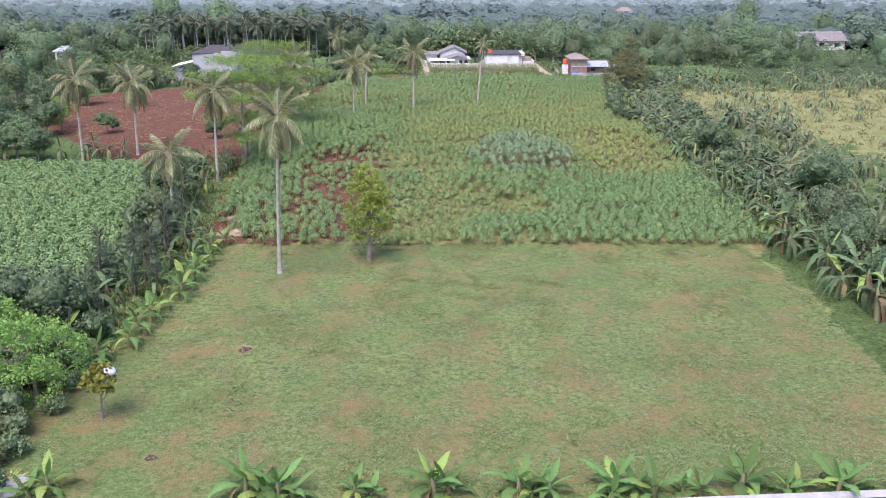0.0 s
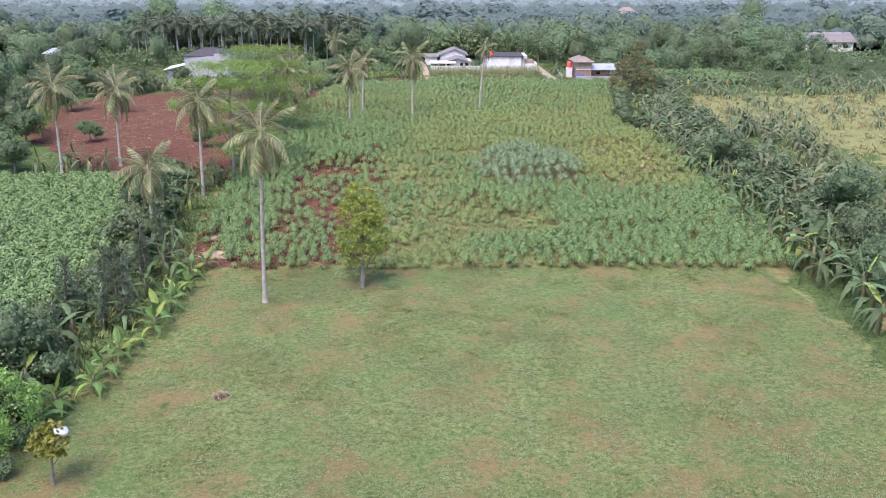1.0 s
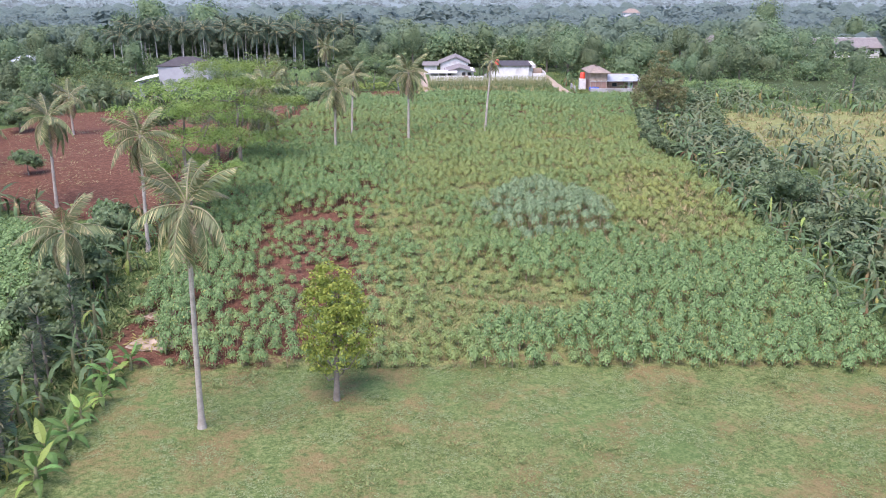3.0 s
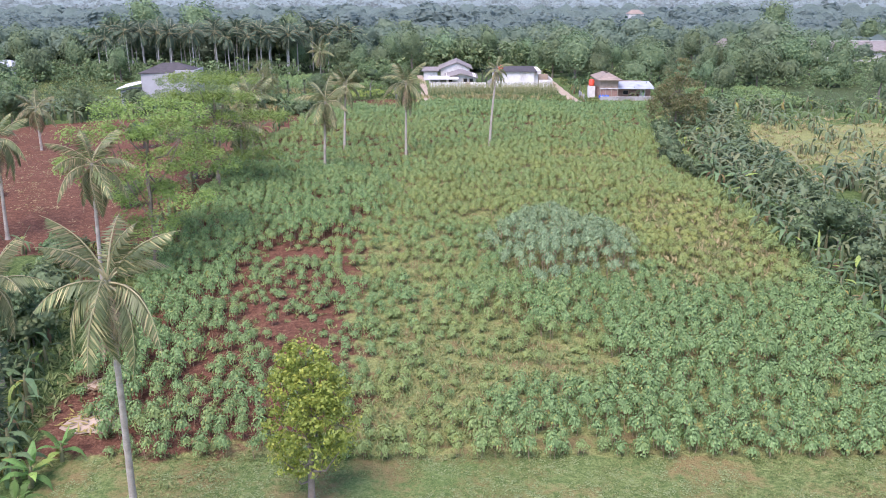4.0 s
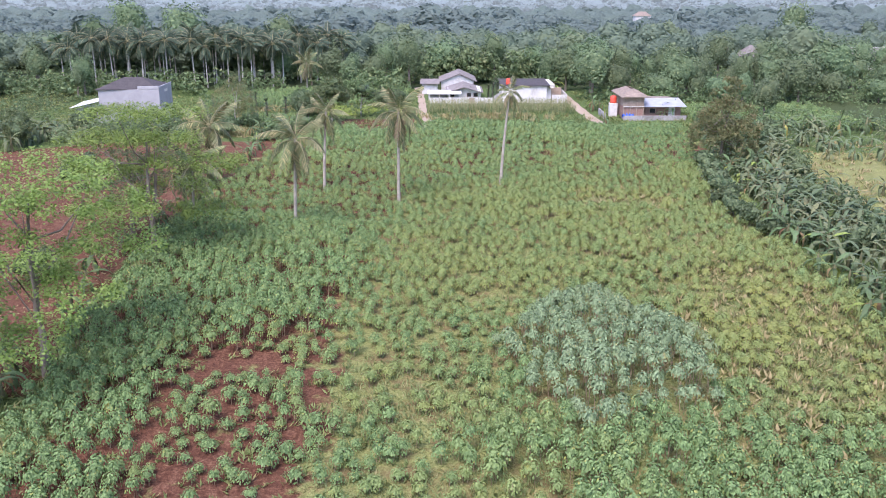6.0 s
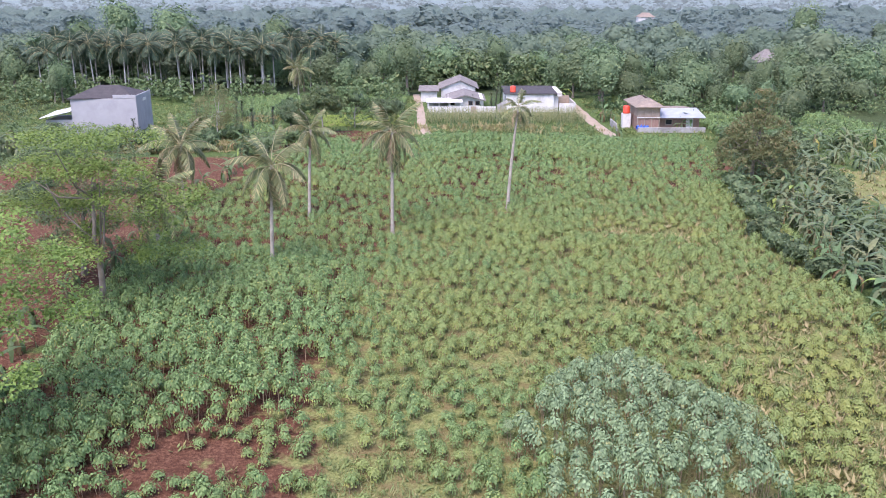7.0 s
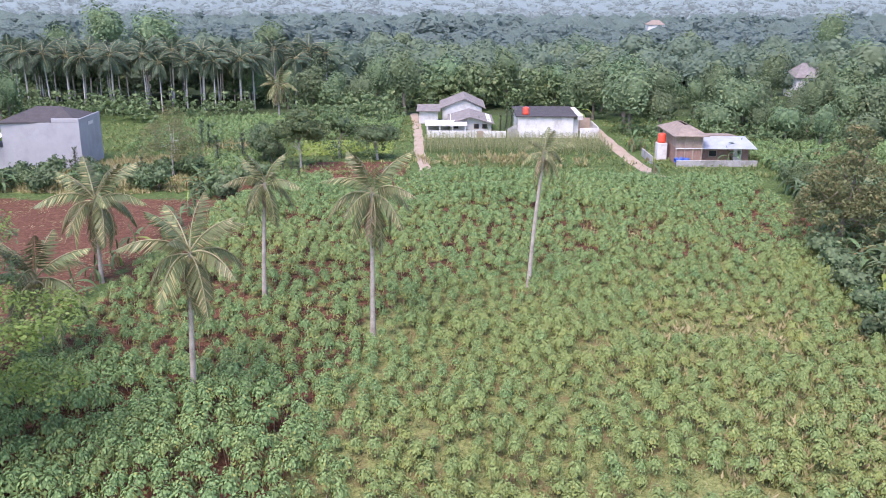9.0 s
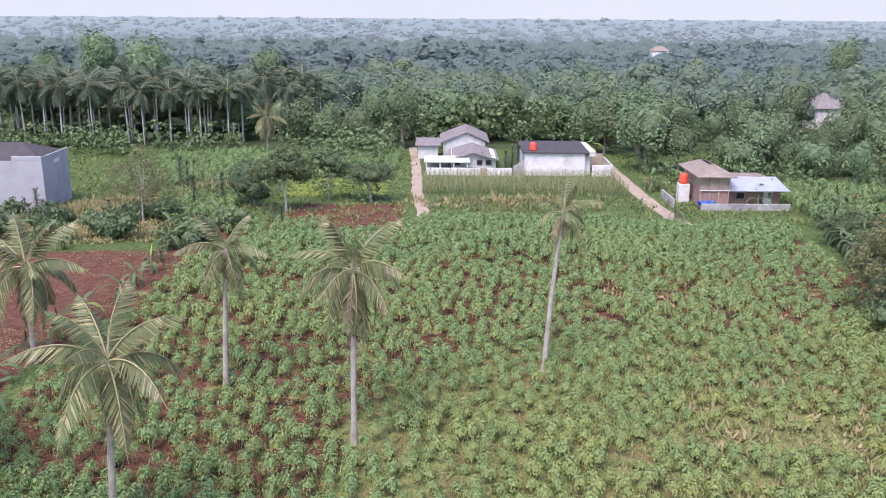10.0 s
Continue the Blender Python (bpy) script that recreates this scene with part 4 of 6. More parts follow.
# ---- coconut palms ----
def frond(seed, length=3.6, droop=0.9, pairs=44, mat="palm", width=0.68, hang=0.95):
    """A pinnate frond: arched rib and hanging leaflets."""
    r = np.random.default_rng(seed)
    s = np.linspace(0, 1, 10)
    x = length * (s - 0.22 * droop * s**2)
    z = length * (0.18 * s - droop * 0.62 * s**2.1)
    rv, rq = tube(np.c_[x, 0 * x, z], np.linspace(0.05, 0.008, 10), 4)
    u = np.linspace(0.14, 0.99, pairs)
    cx, cz = np.interp(u, s, x), np.interp(u, s, z)
    c = np.stack([cx, 0 * cx, cz], -1)
    tan = unit(np.stack([np.gradient(cx), 0 * cx, np.gradient(cz)], -1))
    ln = width * np.sin(np.clip(u * 0.95 + 0.12, 0, 1) * math.pi) ** 0.6 * r.uniform(0.85, 1.1, pairs) * length / 3.2
    ps = [(rv, rq)]
    for sgn in (-1, 1):
        al = unit(tan * 0.55 + np.array([0, sgn * 1.0, 0]) + np.array([0, 0, -hang]) * r.uniform(0.5, 1.2, (pairs, 1)))
        sd = unit(tan - al * (tan * al).sum(-1, keepdims=True))
        ps.append(rhombs(c, al, sd, ln * 1.25, np.full(pairs, (0.062 if pairs > 40 else 0.085) * length / 3.2), 0.3))
    v, q = join(ps)
    return mesh_from("frond", v, q, ["rib", mat], mat_index=np.r_[np.zeros(len(rq), int), np.ones(len(q) - len(rq), int)])


FRONDS = [frond(1, 3.9, 0.6, hang=1.2), frond(2, 4.1, 1.0, hang=1.4), frond(3, 4.1, 1.3, hang=1.6), frond(4, 3.9, 1.6, hang=1.8)]
DRY_FRONDS = [frond(5, 3.7, 1.4, 22, "palm_dry", hang=1.4), frond(6, 3.5, 1.7, 20, "palm_dry", hang=1.5)]


def nut_mesh():
    bm = bmesh.new()
    bmesh.ops.create_icosphere(bm, subdivisions=1, radius=0.14)
    for v in bm.verts:
        v.co.z *= 1.25
    me = bpy.data.meshes.new("coconut")
    bm.to_mesh(me)
    bm.free()
    me.materials.append(MAT["coconut"])
    return me


NUT = nut_mesh()


def coconut_palm(x, y, height, lean=(0, 0), crown=1.0, fronds=19, dry=3, label="tall coconut palm with a slim grey trunk", seed=0, nuts=5, girth=0.16):
    r = random.Random(seed)
    top = thing("coconut_palm", pose(x, y, gz(x, y)), label, "palm tree", "coconut palms")
    s = np.linspace(0, 1, 22)
    cx, cy = lean[0] * s**1.5, lean[1] * s**1.5
    rad = girth * (1.0 - 0.42 * s) + 0.16 * np.exp(-s * 26) + 0.008 * (np.arange(22) % 2)
    v, q = tube(np.c_[cx, cy, s * (height + 0.3) - 0.3], rad, 9)
    part("trunk", mesh_from("palm_trunk", v, q, ["palm_trunk"], smooth=True), top)
    hx, hy = lean
    az = r.uniform(0, 360)
    for k in range(fronds):
        az += 137.5 + r.uniform(-12, 12)
        f = k / fronds
        me = FRONDS[min(3, int(f * 4.2))]
        sc = crown * r.uniform(0.85, 1.08)
        part("frond", me, top, "", pose(hx, hy, height - 0.25 * f, r.uniform(-14, 14), -(64 - 112 * f) + r.uniform(-8, 8), az) @ Matrix.Diagonal((sc, sc, sc, 1)))
    for k in range(dry):
        sc = crown * r.uniform(0.7, 0.95)
        part("dry_frond", DRY_FRONDS[k % 2], top, "brown withered hanging frond", pose(hx, hy, height - 0.3, r.uniform(-20, 20), 30 + r.uniform(-10, 38), r.uniform(0, 360)) @ Matrix.Diagonal((sc, sc, sc, 1)))
    for k in range(nuts):
        a = r.uniform(0, 6.28)
        part("coconut", NUT, top, "", pose(hx + 0.3 * math.cos(a), hy + 0.3 * math.sin(a), height - 0.35 - r.uniform(0, 0.25)))
    return top


coconut_palm(-12.75, 64.0, 12.6, (0.85, -2.0), 0.86, 17, 11, "tall coconut palm with drooping yellowing fronds on mown grass", 1)
coconut_palm(-24.2, 91.2, 9.6, (0.3, 0.0), 0.95, 18, 3, seed=2)
coconut_palm(-36.9, 103.7, 8.6, (0.2, 0.2), 0.95, 18, 3, seed=3)
coconut_palm(-42.3, 100.6, 9.6, (0.2, -0.2), 1.0, 16, 6, seed=4)
coconut_palm(-49.7, 139.5, 5.2, (0.0, 0.0), 0.9, 12, 8, "coconut palm with a withered hanging crown", seed=15)
coconut_palm(-25.2, 78.2, 6.2, (0.1, 0.2), 0.95, 18, 2, "short coconut palm in a hedge", seed=5)
coconut_palm(-12.7, 124.0, 8.1, (0.3, 0.3), 0.95, 18, 4, "coconut palm with yellowing fronds among cassava", seed=6)
coconut_palm(-12.3, 139.6, 8.0, (0.4, 0.3), 0.8, 14, 3, "slim coconut palm among cassava", seed=7, nuts=2)
coconut_palm(-4.45, 133.0, 8.9, (0.1, 0.2), 0.95, 18, 3, "slim coconut palm among cassava", seed=8)
coconut_palm(5.75, 142.2, 9.6, (0.8, 0.3), 0.62, 12, 4, "slim leaning coconut palm with a small crown", seed=9, nuts=1)
coconut_palm(-24.5, 142.8, 6.1, (0.2, 0.0), 1.1, 20, 2, seed=10)
coconut_palm(-22.8, 129.6, 5.0, (0.2, 0.0), 1.05, 18, 2, seed=11)
coconut_palm(-25.9, 219.5, 5.9, (0.0, 0.0), 1.0, 18, 10, "pale coconut palm standing before dark woods", seed=12)


# ---- broadleaf trees ----
def crown_points(r, blobs, clumps, per, clump_r):
    """Leaf places: clumps on and in a few large lobes, leaves round each clump."""
    blobs = np.array(blobs, float)
    w = blobs[:, 3] * blobs[:, 4]
    which = r.choice(len(blobs), clumps, p=w / w.sum())
    d = unit(r.normal(size=(clumps, 3)) + [0, 0, 0.25])
    rad = r.uniform(0.62, 1.0, (clumps, 1)) ** 0.5
    cc = blobs[which, :3] + d * rad * np.stack([blobs[which, 3], blobs[which, 3], blobs[which, 4]], -1)
    cr = clump_r * r.uniform(0.6, 1.3, (clumps, 1, 1))
    dd = unit(r.normal(size=(clumps, per, 3)) + [0, 0, 0.45])
    pp = cc[:, None] + dd * cr * r.uniform(0.55, 1.05, (clumps, per, 1)) * [1, 1, 0.75]
    return pp.reshape(-1, 3), dd.reshape(-1, 3), cc


def leaf_cloud(seed, blobs, clumps, per, clump_r, leaf, flat=0.0, shell=0.0):
    r = np.random.default_rng(seed)
    p, d, cc = crown_points(r, blobs, clumps, per, clump_r)
    nrm = unit(d + r.normal(0, 0.5, p.shape) + [0, 0, flat])
    al = unit(np.cross(nrm, r.normal(size=p.shape)))
    al = unit(al - np.array([0, 0, 0.35]))
    sd = unit(np.cross(nrm, al))
    size = leaf * r.uniform(0.65, 1.35, len(p))
    v, q = rhombs(p - al * size[:, None] / 2, al, sd, size, size * 0.62, 0.5)
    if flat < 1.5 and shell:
        # a closed shell inside each lobe; the dark gaps between leaves are painted on
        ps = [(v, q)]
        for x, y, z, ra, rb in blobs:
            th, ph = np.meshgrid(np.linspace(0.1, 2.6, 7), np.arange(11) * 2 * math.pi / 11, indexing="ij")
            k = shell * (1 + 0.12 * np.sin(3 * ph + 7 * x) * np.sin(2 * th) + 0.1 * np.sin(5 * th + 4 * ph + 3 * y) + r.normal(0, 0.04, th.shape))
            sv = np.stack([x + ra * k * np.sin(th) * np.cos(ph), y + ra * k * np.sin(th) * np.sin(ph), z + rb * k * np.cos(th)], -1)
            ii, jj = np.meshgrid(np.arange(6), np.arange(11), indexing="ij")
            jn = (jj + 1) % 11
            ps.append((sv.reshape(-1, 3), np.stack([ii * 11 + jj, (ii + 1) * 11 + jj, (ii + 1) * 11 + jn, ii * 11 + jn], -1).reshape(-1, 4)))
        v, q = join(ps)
    return v, q, cc


def limbs(seed, height, girth, cc, count=7, fork=0.4, mat="bark"):
    """A tapered trunk with limbs that reach into the crown."""
    r = np.random.default_rng(seed + 99)
    s = np.linspace(0, 1, 9)
    wob = np.cumsum(r.normal(0, 0.02 * height, (9, 2)), 0) * s[:, None]
    trunk = np.c_[wob, s * height * 0.85 - 0.2 * (s == 0)]
    ps = [tube(trunk, girth * (1 - 0.75 * s) + 0.35 * girth * np.exp(-s * 14), 7)]
    for k in range(min(count, len(cc))):
        t = cc[r.integers(0, len(cc))]
        f = r.uniform(fork, 0.8)
        a = np.array([np.interp(f, s, trunk[:, i]) for i in range(3)])
        m1 = a * 0.5 + t * 0.5 + [0, 0, -0.06 * height]
        ps.append(tube([a, m1, t], [girth * 0.42 * (1 - 0.5 * f), girth * 0.25, girth * 0.07], 5))
    return join(ps)


def tree(name, seed, height, blobs, clumps, per, clump_r, leaf, leaf_mat, girth, label, category="tree", group="", fork=0.35, branches=7, flat=0.0):
    top = thing(name, pose(0, 0, -80), label, category, group)
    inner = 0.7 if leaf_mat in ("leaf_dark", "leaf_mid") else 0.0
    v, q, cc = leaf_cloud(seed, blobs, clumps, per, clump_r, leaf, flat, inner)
    tv, tq = limbs(seed, height, girth, cc, branches, fork)
    part("trunk", mesh_from("trunk", tv, tq, ["bark"], smooth=True), top)
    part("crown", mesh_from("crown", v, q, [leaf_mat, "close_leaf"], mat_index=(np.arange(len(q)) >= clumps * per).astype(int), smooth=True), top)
    return top


def set_at(ob, x, y, scale=1.0, rz=0.0):
    ob.matrix_basis = pose(x, y, gz(x, y), 0, 0, rz) @ Matrix.Diagonal((scale, scale, scale, 1))
    used_template.add(ob.name)
    return ob


# the tree at the lawn's edge, and the small one by the hedge
set_at(tree("tree", 3, 8.0, [(0, 0, 2.7, 1.5, 0.9), (0.1, 0, 4.0, 1.9, 1.4), (0, 0.1, 5.5, 1.7, 1.4), (0, 0, 6.9, 1.0, 1.1)], 210, 46, 0.4, 0.17, "leaf_gold", 0.17, "upright young tree with glossy yellow-green leaves", branches=16, fork=0.15), -6.05, 67.0)
set_at(tree("tree", 5, 2.9, [(0, 0, 2.0, 0.95, 0.45), (0.2, 0, 2.6, 0.7, 0.35)], 40, 24, 0.28, 0.24, "leaf_gold", 0.09, "small tree with pale yellow-green leaves on grass", branches=7, fork=0.3), -17.9, 40.6)

# feathery trees along the red earth
FEATHER = [tree("feathery_tree", 40 + k, 6.5, [(0, 0, 6.3, 2.4, 0.14), (-1.7, 0.5, 5.2, 2.0, 0.13), (1.9, -0.6, 4.4, 2.2, 0.13), (0.9, 1.2, 3.1, 2.0, 0.13), (0.6, -1.6, 5.4, 1.9, 0.13), (-1.2, -1.4, 2.6, 1.8, 0.13), (1.8, 0.8, 2.2, 1.7, 0.13), (-1.9, 1.2, 3.9, 1.7, 0.13)], 300, 76, 0.42, 0.1, "leaf_light" if k < 2 else "leaf_mid", 0.13, "feathery tree with tiers of fresh green foliage" if k < 2 else "tiered tree with deep green foliage", branches=8, fork=0.25, flat=1.8) for k in range(3)]
for x, y, s in ((-22.6, 98.2, 1.85), (-22.0, 116.0, 1.8), (-26.5, 124.0, 1.6)):
    plant([FEATHER[2 if y in (124.0, 121.5) else int(y) % 2]], x, y, s, "", 2)

# shrubs and hedge trees
set_at(tree("tree", 311, 4.6, [(0, 0, 2.9, 2.2, 1.4), (0.9, 0.9, 2.2, 1.7, 1.2), (-1.2, -0.8, 3.4, 1.6, 1.1), (0.5, -1.2, 1.6, 1.6, 1.0)], 190, 46, 0.42, 0.14, "leaf_light", 0.1, "bushy fine-leaved olive-green tree by the lawn", branches=12), -22.3, 42.8, 1.05)
SHRUB_DARK = [tree("shrub", 60 + k, 2.6, [(0, 0, 1.6, 1.5, 1.1), (0.8, 0.5, 1.2, 1.1, 0.9), (-0.7, -0.4, 1.9, 1.0, 0.9)], 50, 11, 0.42, 0.34, "leaf_dark", 0.09, "dense dark green shrub in a hedge", "shrub", "hedge shrubs") for k in range(3)]
SHRUB_MID = [tree("shrub", 70 + k, 2.6, [(0, 0, 1.5, 1.6, 1.1), (0.9, 0.4, 1.1, 1.1, 0.8), (-0.6, -0.6, 1.8, 1.1, 0.9)], 50, 11, 0.44, 0.34, "leaf_mid", 0.08, "leafy green shrub in a hedge", "shrub", "hedge shrubs") for k in range(3)]
for y in np.arange(42, 100, 2.3):
    x0 = np.interp(y, [44, 60, 70, 80, 100], [-22.5, -22.5, -23.0, -25.0, -26.5])
    plant(SHRUB_DARK if rng.random() < 0.5 else SHRUB_MID, x0 - rng.uniform(0.3, 3.8), y, rng.uniform(0.55, 0.95), "", 3)
for y in np.arange(40, 172, 2.8):
    x0 = np.interp(y, [40, 60, 72, 95, 120, 150, 172], [30.6, 31.6, 30.6, 29.6, 29.4, 33.5, 36])
    plant(SHRUB_DARK if rng.random() < 0.65 else SHRUB_MID, x0 + rng.uniform(0, 7.5), y, rng.uniform(0.5, 0.95), "", 3)
for x, y, s in ((-21.6, 38.6, 0.55), (-20.9, 36.6, 0.5), (-23.2, 47.4, 0.85), (-21.5, 46.0, 0.6), (-22.0, 50.5, 0.75), (-22.6, 39.5, 0.8), (-21.2, 35.2, 0.5), (-20.5, 41.0, 0.4), (-21.0, 44.0, 0.45), (-24.5, 41.0, 1.0), (-20.2, 33.6, 0.45)):
    plant(SHRUB_MID if s < 0.7 else SHRUB_DARK, x, y, s, "", 3)
for x, y, s in ((27.0, 123, 0.7), (26.2, 126, 0.75), (26.0, 129.5, 0.7), (26.3, 133, 0.8), (27.0, 136.5, 0.8), (27.6, 140, 0.85), (28.2, 144, 0.9), (28.8, 148, 0.9), (34.0, 74, 1.1), (36.5, 77, 1.2), (32.5, 80, 0.9), (35.5, 85, 1.0), (33.0, 67, 1.1), (34.5, 58, 1.2), (33.5, 92, 0.9), (36.0, 96, 1.0)):
    plant(SHRUB_DARK, x, y, s, "", 3)
for k in range(46):
    x, y = (rng.uniform(-48, -20), rng.uniform(168, 181)) if k < 30 else (rng.uniform(36, 46), rng.uniform(168, 178))
    plant(SHRUB_MID if rng.random() < 0.6 else SHRUB_DARK, x, y, rng.uniform(0.5, 0.95), "", 3)
BIG_BUSH = [tree("tree", 80 + k, 5.0, [(0, 0, 3.2, 2.4, 1.6), (1.4, 0.8, 2.4, 1.7, 1.4), (-1.2, -0.8, 3.9, 1.6, 1.3)], 115, 28, 0.52, 0.24, mt, 0.16, lb) for k, (mt, lb) in enumerate((("leaf_light", "bushy tree with light green feathery leaves"), ("leaf_dark", "bushy dark green tree beside a field"), ("leaf_mid", "bushy olive-green tree beside a field")))]
set_at(BIG_BUSH[0], -26.5, 46.0, 0.95)
set_at(BIG_BUSH[1], -25.2, 51.0, 1.0)
set_at(BIG_BUSH[2], 34.5, 162.0, 0.75)
set_at(tree("tree", 321, 9.6, [(0, 0, 3.0, 4.0, 2.2), (0.4, 0.6, 5.4, 3.2, 2.2), (-1.4, -0.6, 4.6, 2.4, 1.8), (0.3, 0, 8.0, 1.9, 1.9), (1.8, -0.8, 3.6, 2.4, 1.8)], 300, 40, 0.55, 0.24, "leaf_olive", 0.2, "tall olive-green tree standing over a banana belt", branches=12), 31.4, 151.0)
for k, x, y, s in ((1, 33.5, 72, 0.9), (1, 36, 62, 1.0), (2, 37, 64, 1.0), (2, 35.5, 171, 0.55), (1, 37, 160, 0.8), (2, 38.5, 169, 0.6), (1, 31.8, 100.5, 0.85), (1, 37.2, 83.0, 1.0), (1, 34.5, 52.0, 1.1), (1, 32.6, 57.5, 0.9), (1, 32.0, 65.5, 0.85), (1, 33.5, 46.0, 1.0), (2, 37.5, 172.0, 0.6), (1, -23.8, 36.5, 0.6), (1, -27.5, 84, 0.85), (1, -22.3, 189.5, 0.85), (1, -20.8, 186.5, 0.6), (0, -52, 118, 0.8), (1, -60, 103, 1.1), (1, -56, 101, 1.1), (2, -64, 106, 1.3), (2, -50.5, 101.5, 0.9), (1, -47.2, 100.0, 0.8), (1, -53.0, 106.0, 1.0), (2, -57.5, 111, 1.2), (1, -52.0, 113.5, 0.9), (2, -61.5, 119, 1.2), (1, -56.5, 121, 1.0), (2, -66.0, 126, 1.3), (1, -60.5, 133, 1.0), (2, -58.0, 142, 0.9), (1, -64, 148, 1.1), (2, -44.6, 115.0, 0.55), (1, -29.5, 112.5, 0.5), (2, -66, 112, 1.3), (2, -70, 138, 1.3), (1, -62, 158, 1.0), (2, -55, 165, 0.9), (1, -48.5, 170, 0.8), (2, -68, 170, 1.2), (1, -37.5, 141, 0.7)):
    ob = copy_thing(BIG_BUSH[k], pose(x, y, gz(x, y), 0, 0, rng.uniform(0, 360)))
    ob.matrix_basis = pose(x, y, gz(x, y), 0, 0, rng.uniform(0, 360)) @ Matrix.Diagonal((s, s, s, 1))


# single trees in the yards before the palm stand
def yard_tree(x, y, seed, height, blobs, clumps, per, clump_r, leaf, mat, girth, label, scale=1.0):
    ob = tree("tree", seed, height, blobs, clumps, per, clump_r, leaf, mat, girth, label, branches=9, fork=0.35)
    for c in ob.children:
        if c.name.startswith("trunk"):
            c.data.materials[0] = MAT["pale_bark"]
    return set_at(ob, x, y, scale)


yard_tree(-17.0, 184.6, 301, 6.0, [(0, 0, 4.9, 2.5, 1.2), (1.6, 0.6, 4.0, 1.7, 1.0), (-1.6, -0.4, 4.2, 1.8, 1.1), (0.2, 0, 6.1, 1.5, 0.8)], 120, 34, 0.5, 0.28, "leaf_mid", 0.14, "round green yard tree with two pale trunks")
yard_tree(-13.1, 190.0, 302, 5.4, [(0, 0, 4.4, 2.1, 1.2), (1.0, 0.4, 3.6, 1.5, 0.8), (-0.9, 0, 5.2, 1.3, 0.8)], 90, 34, 0.45, 0.28, "leaf_mid", 0.12, "small round green tree beside a lime-green lawn")
yard_tree(-8.4, 189.2, 303, 4.2, [(0, 0, 3.0, 2.5, 1.1), (1.2, 0, 3.5, 1.6, 0.9), (-1.3, 0, 3.3, 1.6, 0.9)], 110, 40, 0.5, 0.15, "leaf_dark", 0.16, "dense dark round tree by the red plot")
yard_tree(-30.4, 179.4, 304, 6.6, [(0, 0, 4.4, 3.0, 1.8), (0.4, 0, 6.4, 1.3, 1.2), (-1.0, 0.4, 2.6, 2.4, 1.2), (1.4, 0, 3.0, 2.2, 1.3)], 130, 50, 0.6, 0.16, "leaf_olive", 0.13, "thin wispy olive tree in rough grass")

# dracaena columns in the hedge
def dracaena(seed, height):
    r = np.random.default_rng(seed)
    top = thing("dracaena", pose(0, 0, -50), "tall shaggy dracaena with dark spiky leaves", "dracaena", "hedge dracaenas")
    k = int(height * 95)
    z = height * r.uniform(0.25, 1.0, k)
    a = r.uniform(0, 6.28, k)
    al = unit(np.stack([np.cos(a), np.sin(a), r.uniform(-0.5, 0.5, k) + 0.7 * (z > height * 0.88)], -1))
    sd = unit(np.cross(al, [[0, 0, 1.0]]))
    c = np.stack([0.06 * np.cos(a), 0.06 * np.sin(a), z], -1)
    v, q = rhombs(c, al, sd, r.uniform(0.4, 0.62, k), np.full(k, 0.07), 0.35)
    part("leaves", mesh_from("leaves", v, q, ["spike"]), top)
    tv, tq = tube([(0, 0, -0.1), (0.03, 0, height * 0.5), (0, 0.02, height * 0.95)], [0.09, 0.07, 0.05], 6)
    part("stem", mesh_from("stem", tv, tq, ["bark"], smooth=True), top)
    return top


DRACAENAS = [dracaena(k, h) for k, h in enumerate((3.4, 3.0, 2.4))]
for x, y, s in ((-23.6, 63, 1.15), (-22.4, 61.5, 1.0), (-21.7, 61.0, 1.1), (-22.2, 58.5, 0.8), (-25.2, 60, 1.15), (-20.9, 58.8, 0.8), (-22.8, 69, 1.0), (-22.0, 71.5, 0.9), (-23.4, 74, 1.0), (-22.4, 66.5, 0.9), (-24.2, 56, 0.8), (-22.5, 52.5, 0.8), (-33, 176, 0.9), (-38, 175, 0.9), (-27, 186, 1.0), (-24.5, 188, 1.0), (-41, 178, 1.0), (-43.2, 184.2, 1.0), (-42.4, 183.6, 0.8), (-44.4, 184.0, 0.7), (-31.7, 196.5, 1.1), (-31.0, 197.2, 0.9), (-17.2, 179.7, 0.8), (-16.4, 179.2, 0.7), (-18.3, 180.0, 0.7), (-38.6, 199.5, 1.0), (-34.5, 181.5, 0.8)):
    plant(DRACAENAS, x, y, s * (1.3 if y < 80 else 1.0), "", 2)


